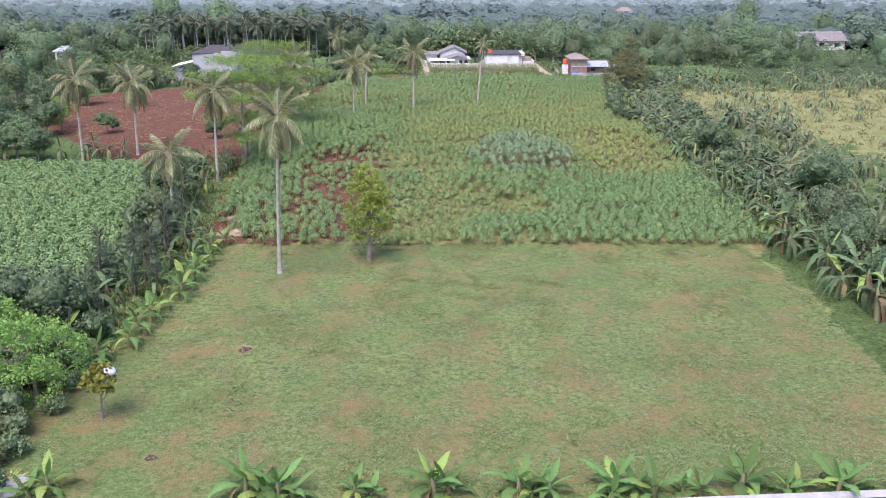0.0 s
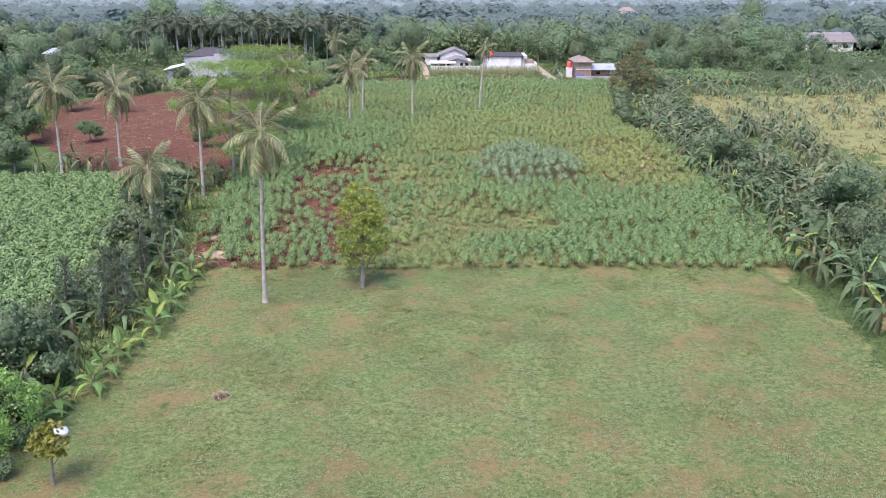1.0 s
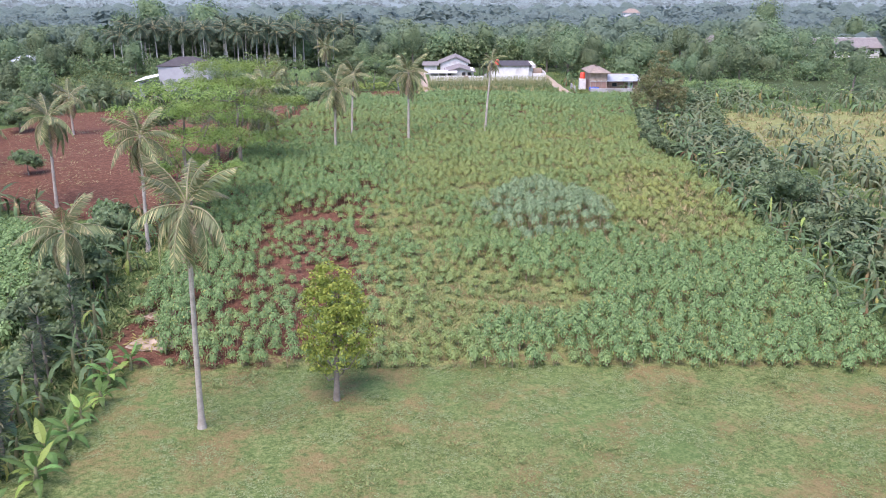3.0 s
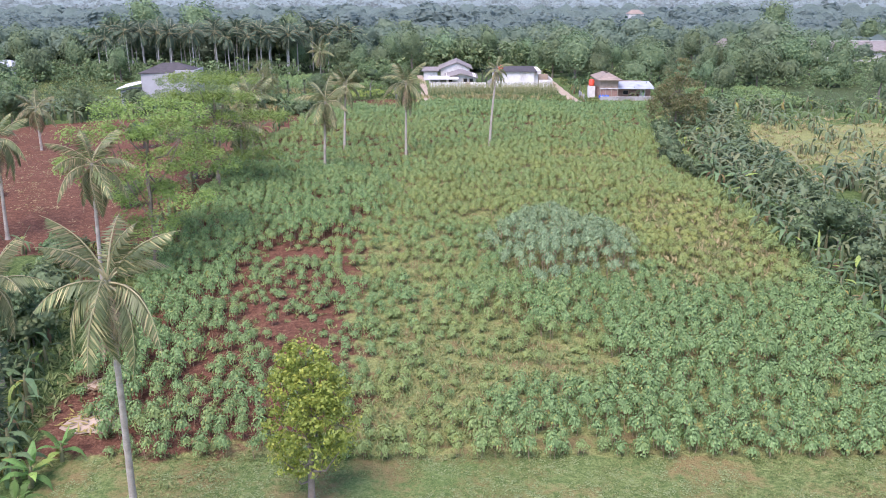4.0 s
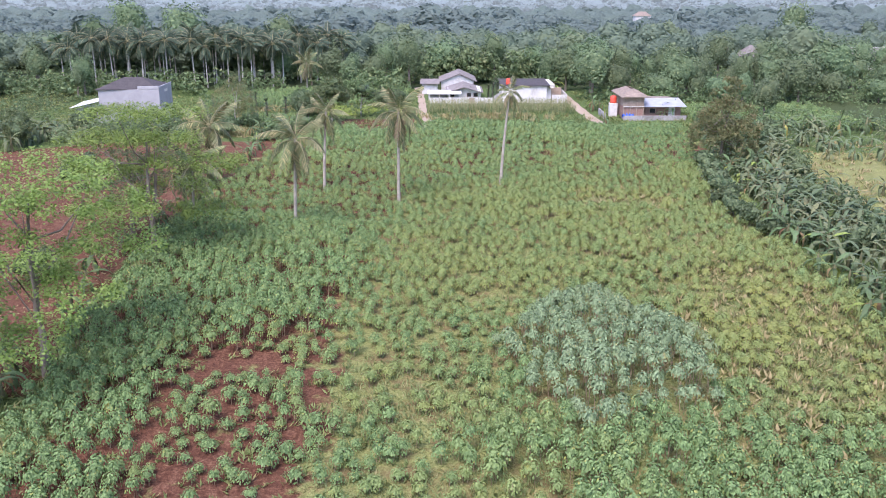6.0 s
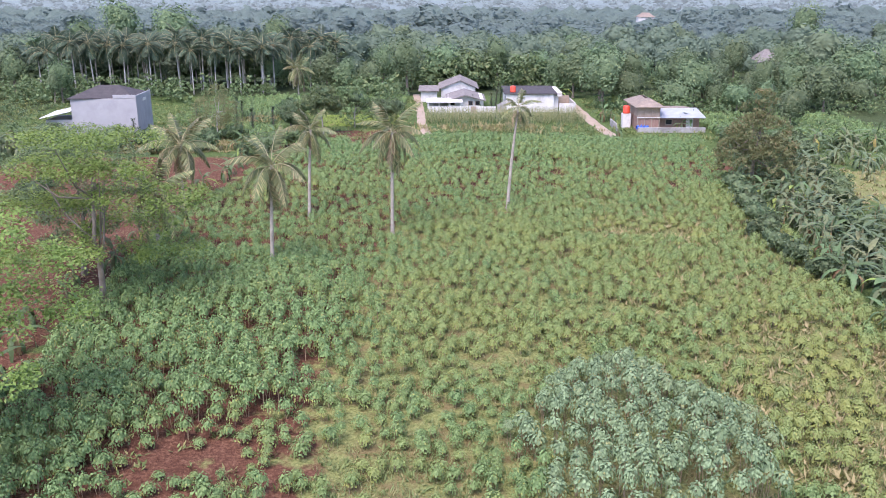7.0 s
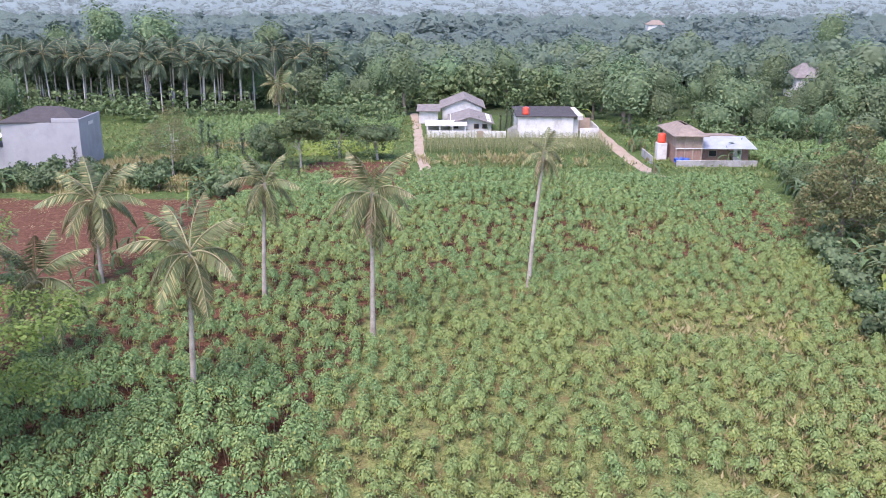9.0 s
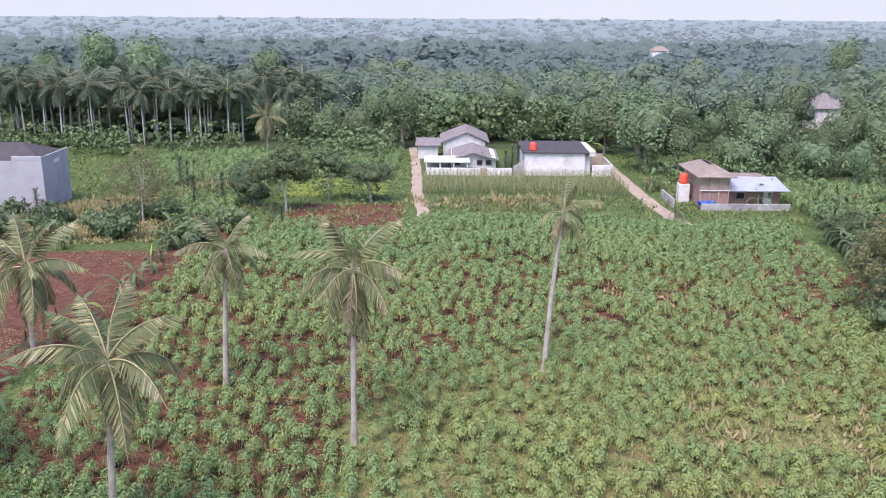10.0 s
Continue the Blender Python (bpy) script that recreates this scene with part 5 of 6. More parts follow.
# ---- woods ----
def leafy_crown(seed, tiles, lobes=11, low=2.5, stretch=(0.43, 0.43, 0.4), rise=0.56, inner=0.82, tile=0.5, rings=7, spokes=10):
    """A tree crown, one metre tall: leaf sprays tiled over deep lobes, each tilted its own way, round a close core."""
    r = np.random.default_rng(seed)
    stretch = np.array(stretch) * (1 + r.normal(0, 0.07, 3))
    heads = unit(r.normal(size=(lobes, 3)) * [1, 1, 0.8] + [0, 0, 0.3])
    big = r.uniform(0.34, 0.52, lobes)

    def reach(dd):
        c = np.clip(np.einsum("...i,ki->...k", dd, heads), -1, 1)
        return 0.56 + (big * np.exp(-((np.arccos(c) / 0.42) ** 2))).max(-1)
    th, ph = np.meshgrid(np.linspace(0.05, low, rings), np.arange(spokes) * 2 * math.pi / spokes, indexing="ij")
    ph = ph + r.normal(0, 0.12, th.shape)
    d = np.stack([np.sin(th) * np.cos(ph), np.sin(th) * np.sin(ph), np.cos(th)], -1)
    core = d * (inner * reach(d))[..., None] * stretch + [0, 0, rise]
    ii, jj = np.meshgrid(np.arange(rings - 1), np.arange(spokes), indexing="ij")
    jn = (jj + 1) % spokes
    q = np.stack([ii * spokes + jj, (ii + 1) * spokes + jj, (ii + 1) * spokes + jn, ii * spokes + jn], -1).reshape(-1, 4)
    k = np.arange(tiles) + 0.5
    z = 1 - k / tiles * (1 - math.cos(low))
    a = k * 2.39996
    cd = unit(np.stack([np.sqrt(1 - z * z) * np.cos(a), np.sqrt(1 - z * z) * np.sin(a), z], -1) + r.normal(0, 0.4 / math.sqrt(tiles), (tiles, 3)))
    c = cd * (reach(cd) * r.uniform(0.8, 1.07, tiles))[:, None] * stretch + [0, 0, rise]
    nrm = unit(cd + [0, 0, 0.45] + r.normal(0, 0.5, (tiles, 3)))
    al = unit(np.cross(nrm, r.normal(size=(tiles, 3))))
    ln = 2.0 * stretch[0] * math.sqrt(9.0 / tiles) * tile * r.uniform(0.6, 1.3, tiles)
    v2, q2 = rhombs(c - al * ln[:, None] / 2, al, unit(np.cross(nrm, al)), ln, ln * r.uniform(0.5, 0.85, tiles), 0.5)
    v, q = join([(core.reshape(-1, 3), q), (v2, q2)])
    return v, q, v[:0], q[:0]


def wood_tree(seed, height, wide, tiles, lobes, rise, label):
    """A woodland tree: forked trunk and one lobed leafy crown."""
    top = thing("woodland_tree", pose(0, 0, -80), label, "tree", "woods")
    v, q, _, _ = leafy_crown(seed, tiles, lobes, 2.6, (wide / height, wide / height, 0.42), rise, 0.7, 0.7)
    v = v * height
    tips = v[np.random.default_rng(seed).integers(70, len(v), 12)] * [0.7, 0.7, 0.9]
    tv, tq = limbs(seed, height * 0.8, 0.28, tips, 9, 0.35)
    part("trunk", mesh_from("trunk", tv, tq, ["bark"], smooth=True), top)
    part("crown", mesh_from("crown", v, q, ["wood_leaf"], smooth=True), top)
    return top


WOOD = [
    wood_tree(100, 12, 5.0, 1500, 13, 0.5, "broad leafy tree in dense woods"),
    wood_tree(101, 13, 4.2, 1450, 11, 0.51, "tall dark green tree in dense woods"),
    wood_tree(102, 10, 4.8, 1400, 15, 0.46, "round-headed green tree in dense woods"),
    wood_tree(103, 12, 4.6, 1450, 9, 0.52, "loose-limbed green tree in dense woods"),
]
for y0, step, xa, xb in ((208, 5.2, 27, 74), (222, 5.6, 24, 84), (229, 6.0, -26, 90), (240, 6.8, -34, 100)):
    for x in np.arange(xa, xb, step):
        if y0 == 229 and -6 < x < 22:
            continue
        xw, yw = x + rng.normal(0, 1.3), y0 + rng.normal(0, 2.4)
        plant(WOOD, xw, yw, rng.uniform(0.62, 1.0) * (0.6 if abs(xw - 0.418 * (yw - 89)) < 4.0 else 1), "", 2)
for k in range(16):
    x, y = rng.uniform(42, 100), rng.uniform(178, 220)
    plant(WOOD, x, y, rng.uniform(0.45, 0.8), "", 2)
for x, y in ((-84, 236), (-91, 233), (-97, 238), (-104, 235), (-111, 240), (-118, 237), (-125, 243), (-88, 244), (-101, 246), (-114, 249)):
    plant(WOOD, x, y, rng.uniform(0.75, 1.05), "", 2)
for k in range(22):
    x, y = rng.uniform(-105, -64), rng.uniform(112, 225)
    plant(WOOD, x, y, rng.uniform(0.5, 0.85), "", 2)


for x, y, s in ((-84, 345, 1.85), (-130, 425, 2.2), (-66, 420, 1.6), (-120, 360, 1.4), (134, 395, 1.9), (150, 330, 1.3), (138, 322, 1.2), (108, 318, 1.1), (-4, 310, 0.95), (-30, 300, 1.0), (38, 330, 1.0), (60, 305, 0.9)):
    plant(WOOD, x, y, s, "", 2)


def royal_palm_template(seed):
    r = random.Random(seed)
    top = thing("royal_palm", pose(0, 0, -80), "royal palm with a straight pale trunk in a dense stand", "palm tree", "royal palms")
    s = np.linspace(0, 1, 8)
    v, q = tube(np.c_[0.1 * s, 0.05 * s, 7.9 * s - 0.2], 0.16 - 0.06 * s, 7)
    part("trunk", mesh_from("royal_trunk", v, q, ["royal_trunk"], smooth=True), top)
    v, q = tube([(0.1, 0.05, 7.7), (0.1, 0.05, 8.4), (0.1, 0.05, 9.0)], [0.15, 0.17, 0.07], 7)
    part("crownshaft", mesh_from("crownshaft", v, q, ["banana_stem"], smooth=True), top)
    az = 0
    for k in range(20):
        az += 137.5 + r.uniform(-10, 10)
        part("frond", ROYAL_FRONDS[k % 3], top, "", pose(0.1, 0.05, 8.8, r.uniform(-12, 12), -(66 - 5.6 * k) + r.uniform(-6, 6), az))
    return top


ROYAL_FRONDS = [frond(11, 3.9, 0.7, 26, "royal", 0.85, 0.6), frond(12, 4.1, 1.0, 26, "royal", 0.85, 0.8), frond(13, 3.9, 1.4, 26, "royal", 0.85, 1.0)]
ROYAL = [royal_palm_template(k) for k in range(3)]
for row, (y0, off) in enumerate(((233, 0), (238, 1.6), (244, 0.6), (251, 2.0))):
    for x in np.arange(-78, -30 + 2 * row, 3.3):
        if x < -34 or row > 1:
            plant(ROYAL, x + off + rng.normal(0, 0.6), y0 + rng.normal(0, 0.9), rng.uniform(0.92, 1.15), "", 1.2)


def wood_mass(name, xs_, ys_, heights, leaf, label, mat, per=90):
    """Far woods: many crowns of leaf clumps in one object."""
    r = np.random.default_rng(17)
    tt = []
    for k in range(7):
        c = r.normal(0, 0.05, (4, 2))
        blobs = [(c[0, 0], c[0, 1], 0.6, 0.36, 0.34), (0.2, 0.1 + c[1, 0], 0.4, 0.3, 0.26), (-0.2, -0.12 + c[2, 0], 0.5, 0.3, 0.28), (0.05, -0.2, 0.28, 0.32, 0.22)]
        v, q, cc = leaf_cloud(200 + k, blobs, per // 8, 8, 0.11, leaf, 0.5)
        tt.append((v, q, v[:0], q[:0]))
    pos_ = np.stack([xs_, ys_, ground_z(xs_, ys_)], -1)
    size_ = np.stack([heights * r.uniform(0.85, 1.25, len(xs_)), heights], -1)
    return scatter(name, tt, pos_, r.uniform(0, 6.28, len(xs_)), size_, np.clip(r.normal(0, 0.22, len(xs_)), 0, 0.6), [mat], label, "woods", True)


def crown_mass(name, xs_, ys_, heights, tiles, label, mat, spread=1.0):
    """Far woods: many lobed crowns side by side in one object."""
    r = np.random.default_rng(23)
    tt = [leafy_crown(300 + k, tiles, 11, 2.6 if tiles > 150 else 2.2, rings=7 if tiles > 150 else 5, spokes=10 if tiles > 150 else 7) for k in range(9)]
    size_ = np.stack([heights * spread * r.uniform(0.8, 1.2, len(xs_)), heights], -1)
    return scatter(name, tt, np.stack([xs_, ys_, ground_z(xs_, ys_)], -1), r.uniform(0, 6.28, len(xs_)), size_, np.clip(r.normal(0.02, 0.3, len(xs_)), 0, 0.9), [mat], label, "woods", True)


def ranks(ya, yb, first, growth, side):
    """Tree places in ranks that widen with distance."""
    xs_, ys_, y, step = [], [], ya, first
    while y < yb:
        x = np.arange(-0.60 * y, 0.63 * y, step)
        xs_.append(x + r2.normal(0, 0.3 * step, len(x))), ys_.append(np.full(len(x), y) + r2.normal(0, 0.3 * step, len(x)))
        step *= growth
        y += step * side
    return np.concatenate(xs_), np.concatenate(ys_)


r2 = np.random.default_rng(31)
fx, fy = ranks(252, 450, 7.0, 1.02, 1.1)
clear = (np.hypot(fx - 72.5, fy - 260) > 7.5) & ~((np.abs(fx - 118.5 * fy / 290) < 14) & (fy > 250) & (fy < 302))
fx, fy = fx[clear], fy[clear]
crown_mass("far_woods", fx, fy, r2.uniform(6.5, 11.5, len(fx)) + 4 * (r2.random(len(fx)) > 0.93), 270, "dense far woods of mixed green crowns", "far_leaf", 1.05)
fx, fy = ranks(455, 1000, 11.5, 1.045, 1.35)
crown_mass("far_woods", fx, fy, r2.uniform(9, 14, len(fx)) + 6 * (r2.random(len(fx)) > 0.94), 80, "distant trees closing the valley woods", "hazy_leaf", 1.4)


def canopy(name, ya, yb, cells, rows, cols, top, mat, label, kind):
    """A closed canopy from ya to yb: one sheet of crowns side by side, whose size grows with distance."""
    r = np.random.default_rng(5)
    v_, u_ = np.meshgrid(np.linspace(math.log(ya), math.log(yb), rows), np.linspace(-0.68, 0.68, cols), indexing="ij")
    yy = np.exp(v_)
    xx = u_ * yy
    cu, cv = u_ * cells, v_ * cells
    jit = r.uniform(0.1, 0.9, (400, 400, 3))
    best = np.full(yy.shape, -9.0)
    for du in (-1, 0, 1):
        for dv in (-1, 0, 1):
            iu, iv = np.floor(cu).astype(int) + du, np.floor(cv).astype(int) + dv
            h = jit[iu % 400, iv % 400]
            d2 = (cu - iu - h[..., 0]) ** 2 + (cv - iv - h[..., 1]) ** 2
            best = np.maximum(best, 0.35 + 0.75 * h[..., 2] ** 1.5 - 0.9 * d2)
    size_ = np.clip(yy / cells * 1.1, 6, 16)
    zz = ground_z(xx, yy) + top * 0.55 + size_ * (best - 0.4) * 1.3 + r.normal(0, 0.05, yy.shape) * size_
    a, b = np.meshgrid(np.arange(rows - 1), np.arange(cols - 1), indexing="ij")
    q = np.stack([a * cols + b, a * cols + b + 1, (a + 1) * cols + b + 1, (a + 1) * cols + b], -1).reshape(-1, 4)
    return tagged(new(name, mesh_from(name, np.stack([xx, yy, zz], -1).reshape(-1, 3), q, [mat], smooth=True)), label, "woods", kind=kind)


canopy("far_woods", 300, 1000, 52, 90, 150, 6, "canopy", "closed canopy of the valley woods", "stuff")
fx, fy = ranks(1000, 3600, 19, 1.09, 2.3)
crown_mass("far_woods", fx, fy, r2.uniform(8, 16, len(fx)) + 9 * (r2.random(len(fx)) > 0.95), 44, "distant trees with a painted haze glow out to the skyline", "backdrop", 1.6)
canopy("backdrop", 980, 4200, 70, 110, 130, -3, "backdrop", "distant woods with a painted haze glow out to the skyline", "structure")
# the pale hazy sky low over the skyline: a glowing sheet hiding the world sky
def haze_material():
    m, n, l, p = nodes_of("low_overcast_sky")
    t = noise_node(n, l, 0.0011, 4.0)
    e = n.new("ShaderNodeEmission")
    l.new(mix(n, l, t.outputs[0], (0.268, 0.313, 0.326), (0.302, 0.343, 0.355)), e.inputs[0])
    l.new(e.outputs[0], n["Material Output"].inputs[0])
    return m


MAT["haze"] = haze_material()
a = np.linspace(-1.25, 1.25, 41)
sv = np.concatenate([np.stack([5200 * np.sin(a), 5200 * np.cos(a), np.full(41, z)], -1) for z in (-120.0, 300.0, 900.0)])
sq = np.concatenate([np.stack([np.arange(40) + 41 * k, np.arange(40) + 1 + 41 * k, np.arange(40) + 42 + 41 * k, np.arange(40) + 41 + 41 * k], -1) for k in (0, 1)])
tagged(new("backdrop", mesh_from("low_sky", sv, sq, ["haze"], smooth=True)), "pale overcast sky low over the far woods", "sky", kind="structure")
# undergrowth below and before the trees
fx = np.r_[rng.uniform(-34, 115, 330), rng.uniform(-105, -58, 130), rng.uniform(-95, -56, 170), rng.uniform(40, 110, 170), rng.uniform(-23, -8, 60), rng.uniform(-80, -34, 90), rng.uniform(-46, -7, 90), rng.uniform(40, 64, 60), rng.uniform(-2, 25, 110)]
fy = np.r_[rng.uniform(221, 262, 330), rng.uniform(100, 232, 130), rng.uniform(172, 232, 170), rng.uniform(173, 224, 170), rng.uniform(212, 232, 60), rng.uniform(222, 233, 90), rng.uniform(189, 214, 90), rng.uniform(170, 186, 60), rng.uniform(180, 192.5, 110)]
ok = ~((np.abs(fx + 25) < 5) & (fy > 196) & (fy < 225)) & ~((fx > -8) & (fx < 24) & (fy < 235) & (fy > 193)) & ~((np.abs(fx - 23) < 1.6) & (fy < 215)) & ~((fx > -62) & (fx < -42) & (fy > 182) & (fy < 200))
fx, fy = fx[ok], fy[ok]
wood_mass("undergrowth", fx, fy, np.where((fx > -3) & (fx < 26) & (fy < 193), rng.uniform(0.5, 1.1, len(fx)), np.where(fy < 215, rng.uniform(1.2, 2.6, len(fx)), rng.uniform(2.2, 4.6, len(fx)))), 0.13, "tangled green undergrowth before the woods", "leaf_mid", 96)


fx, fy = rng.uniform(26, 84, 130), rng.uniform(200, 211, 130)
wood_mass("undergrowth", fx, fy, rng.uniform(1.6, 3.6, 130), 0.12, "green bushes and saplings before the tall trees", "leaf_mid", 96)
fx, fy = rng.uniform(-9, 30, 80), rng.uniform(237, 249, 80)
wood_mass("undergrowth", fx, fy, rng.uniform(4.5, 8.5, 80), 0.1, "leafy thicket at the edge of the woods", "leaf_mid", 144)
# dark-leaved filler, added so that the gaps between the palm trunks look shaded
fx, fy = rng.uniform(-92, -27, 75), rng.uniform(252, 261, 75)
wood_mass("undergrowth", fx, fy, rng.uniform(8, 11.5, 75), 0.1, "thicket added behind the palm stand to darken the gaps between trunks", "leaf_dark", 144)


# ---- houses ----
def simple_window(parent, x, y, z, w, h, face=-1):
    f = part("window", box_mesh("window_frame", x - w / 2, x + w / 2, y - 0.06, y + 0.02, z, z + h, "timber", 0.01), parent)
    part("pane", box_mesh("pane", x - w / 2 + 0.08, x + w / 2 - 0.08, y - 0.075, y - 0.062, z + 0.08, z + h - 0.08, "dark", 0.0), f)
    return f


def house_white_gable():
    z0 = gz(3, 212)
    h = thing("house", pose(0, 0, z0) @ Matrix.Diagonal((1, 1, 0.82, 1)), "white single-storey house with grey gabled roofs", "house")
    part("yard_wall", box_mesh("yard_wall", -2.6, 8.4, 206.1, 206.28, 0, 1.25, "render_white"), h, "low pale yard wall with grey stains")
    part("gate", box_mesh("gate", 4.3, 5.2, 206.02, 206.09, 0, 1.3, "timber"), h, "narrow wooden gate")
    # rear block under a tall gable
    part("wall", prism_mesh("gable_wall", [(-0.6, 0), (5.6, 0), (5.6, 2.6), (2.9, 4.1), (-0.6, 2.6)], 222, 231, "render_white"), h)
    part("roof", slab_mesh("roof", [(-1.1, 221.6, 2.5), (2.9, 221.6, 4.4), (2.9, 231.5, 4.4), (-1.1, 231.5, 2.5)], 0.14, "roof_grey"), h)
    part("roof", slab_mesh("roof", [(2.9, 221.6, 4.4), (6.2, 221.6, 2.6), (6.2, 231.5, 2.6), (2.9, 231.5, 4.4)], 0.14, "roof_grey"), h)
    # front block with a low gable
    part("wall", prism_mesh("front_wall", [(0.6, 0), (6.6, 0), (6.6, 1.9), (3.4, 2.75), (0.6, 1.9)], 211, 219, "render_white"), h)
    part("roof", slab_mesh("roof", [(0.2, 210.2, 1.75), (3.5, 210.2, 2.95), (3.5, 219.5, 2.95), (0.2, 219.5, 1.75)], 0.12, "roof_grey"), h)
    part("roof", slab_mesh("roof", [(3.5, 210.2, 2.95), (7.0, 210.2, 1.7), (7.0, 219.5, 1.7), (3.5, 219.5, 2.95)], 0.12, "roof_grey"), h)
    part("porch_roof", slab_mesh("porch_roof", [(-3.0, 208.2, 1.85), (3.0, 208.2, 1.85), (3.0, 211.5, 2.15), (-3.0, 211.5, 2.15)], 0.18, "render_white"), h, "flat white porch roof")
    for x in (-2.7, -0.9, 0.9, 2.7):
        part("post", box_mesh("post", x - 0.08, x + 0.08, 208.3, 208.46, 0, 1.75, "render_white"), h)
    part("wall", box_mesh("porch_wall", -2.9, 0.5, 211.2, 211.5, 0, 1.8, "concrete"), h)
    for x in (1.4, 4.4, 5.6):
        simple_window(h, x, 210.98, 0.7, 0.8, 0.9)
    # side shed
    part("wall", box_mesh("shed_wall", -4.2, -1.3, 219.5, 224, 0, 2.2, "render_white"), h)
    part("roof", slab_mesh("roof", [(-4.6, 219, 2.45), (-0.9, 219, 2.45), (-0.9, 224.5, 2.9), (-4.6, 224.5, 2.9)], 0.12, "roof_grey"), h)
    return h


def house_white_block():
    z0 = gz(15, 208)
    h = thing("house", pose(0, 0, z0), "white flat-roofed house with a dark roof", "house")
    part("wall", box_mesh("wall", 10.0, 17.8, 206.0, 214, 0, 3.0, "render_white"), h)
    part("wall", box_mesh("side_wall", 17.78, 18.6, 206.6, 213, 0, 2.7, "render_white"), h)
    part("roof", slab_mesh("roof", [(9.7, 205.7, 3.08), (18.3, 205.7, 3.08), (18.3, 214.4, 3.35), (9.7, 214.4, 3.35)], 0.14, "roof_dark"), h, "dark stained flat roof")
    part("parapet", prism_mesh("parapet", [(18.3, 2.6), (19.1, 2.6), (19.1, 3.2), (18.3, 3.2)], 205.8, 214.4, "render_white"), h)
    # yard walls
    part("yard_wall", box_mesh("yard_wall", 18.65, 21.3, 205.4, 205.55, 0, 1.5, "render_white"), h)
    part("yard_wall", box_mesh("yard_wall", 21.15, 21.32, 205.56, 212, 0, 1.6, "render_white"), h)
    part("yard_wall", box_mesh("yard_wall", 18.65, 21.1, 211.9, 212.05, 0, 2.0, "timber"), h)
    part("yard_wall", prism_mesh("yard_wall", [(8.6, 0), (9.95, 0), (9.95, 2.0), (8.6, 1.2)], 206.2, 206.35, "concrete"), h)
    return h


def water_tank(x, y, z, r=0.48, hgt=1.05):
    s = np.array([0, 0.02, 0.12, 0.3, 0.34, 0.5, 0.54, 0.7, 0.74, 0.9, 1.0, 1.04])
    rr = np.array([0.6, 0.97, 1, 1, 0.94, 1, 0.94, 1, 0.94, 1, 0.6, 0.05])
    v, q = tube(np.c_[0 * s, 0 * s, s * hgt], rr * r, 14)
    top = thing("water_tank", pose(x, y, z), "orange-red ribbed plastic water tank", "water tank", "water tanks")
    part("body", mesh_from("tank_body", v, q, ["tank"], smooth=True), top)
    v, q = tube([(0, 0, hgt * 1.0), (0, 0, hgt * 1.04), (0, 0, hgt * 1.06)], [0.2, 0.2, 0.02], 10)
    part("lid", mesh_from("tank_lid", v, q, ["tank"]), top)
    return top


def house_brick():
    z0 = gz(30, 190)
    h = thing("house", pose(0, 0, z0), "brick and timber house with clay and tin roofs", "house")
    # two-storey corner block
    part("wall", box_mesh("lower_wall", 27.5, 30.6, 187.6, 194.5, 0, 2.0, "brick"), h)
    part("wall", box_mesh("upper_wall", 27.5, 30.6, 187.55, 194.5, 2.0, 3.6, "timber"), h, "plank wall of the upper storey")
    for x in (27.5, 28.5, 29.5, 30.55):
        part("post", box_mesh("post", x - 0.07, x + 0.07, 187.42, 187.54, 0, 3.5, "timber"), h)
    part("floor_band", box_mesh("floor_band", 27.4, 30.7, 187.4, 187.53, 1.9, 2.02, "render_white"), h)
    e, rdg = 3.55, 4.5
    part("roof", slab_mesh("roof", [(26.9, 186.8, e), (31.2, 186.8, e), (29.3, 189.4, rdg), (28.8, 189.4, rdg)], 0.1, "roof_clay"), h)
    part("roof", slab_mesh("roof", [(26.9, 195.3, e), (26.9, 186.8, e), (28.8, 189.4, rdg), (28.8, 193.0, rdg)], 0.1, "roof_clay"), h)
    part("roof", slab_mesh("roof", [(31.2, 186.8, e), (31.2, 195.3, e), (29.3, 193.0, rdg), (29.3, 189.4, rdg)], 0.1, "roof_clay"), h)
    part("roof", slab_mesh("roof", [(31.2, 195.3, e), (26.9, 195.3, e), (28.8, 193.0, rdg), (29.3, 193.0, rdg)], 0.1, "roof_clay"), h)
    # long wing
    part("wall", box_mesh("wing_wall", 30.7, 36.6, 188.6, 194, 0, 2.1, "brick"), h)
    part("tin_roof", slab_mesh("tin_roof", [(30.5, 187.4, 1.95), (37.2, 187.4, 1.95), (36.8, 191.2, 2.85), (30.7, 191.2, 2.85)], 0.05, "tin"), h, "pale corrugated tin roof")
    part("roof", slab_mesh("roof", [(31.0, 191.2, 2.95), (35.8, 191.2, 2.95), (35.8, 195, 2.6), (31.0, 195, 2.6)], 0.1, "roof_clay"), h)
    part("door", box_mesh("door", 34.7, 35.7, 188.5, 188.58, 0.1, 1.9, "render_white"), h, "white door")
    simple_window(h, 32.2, 188.58, 0.8, 1.0, 0.8)
    part("plinth", box_mesh("plinth", 27.3, 36.9, 186.2, 186.4, -0.3, 0.75, "concrete"), h)
    part("tank_stand", box_mesh("tank_stand", 25.9, 27.1, 190.2, 191.4, 0, 2.1, "render_white"), h)
    part("yard_wall", box_mesh("yard_wall", 24.6, 24.8, 187.5, 193, 0, 1.0, "concrete"), h)
    return h


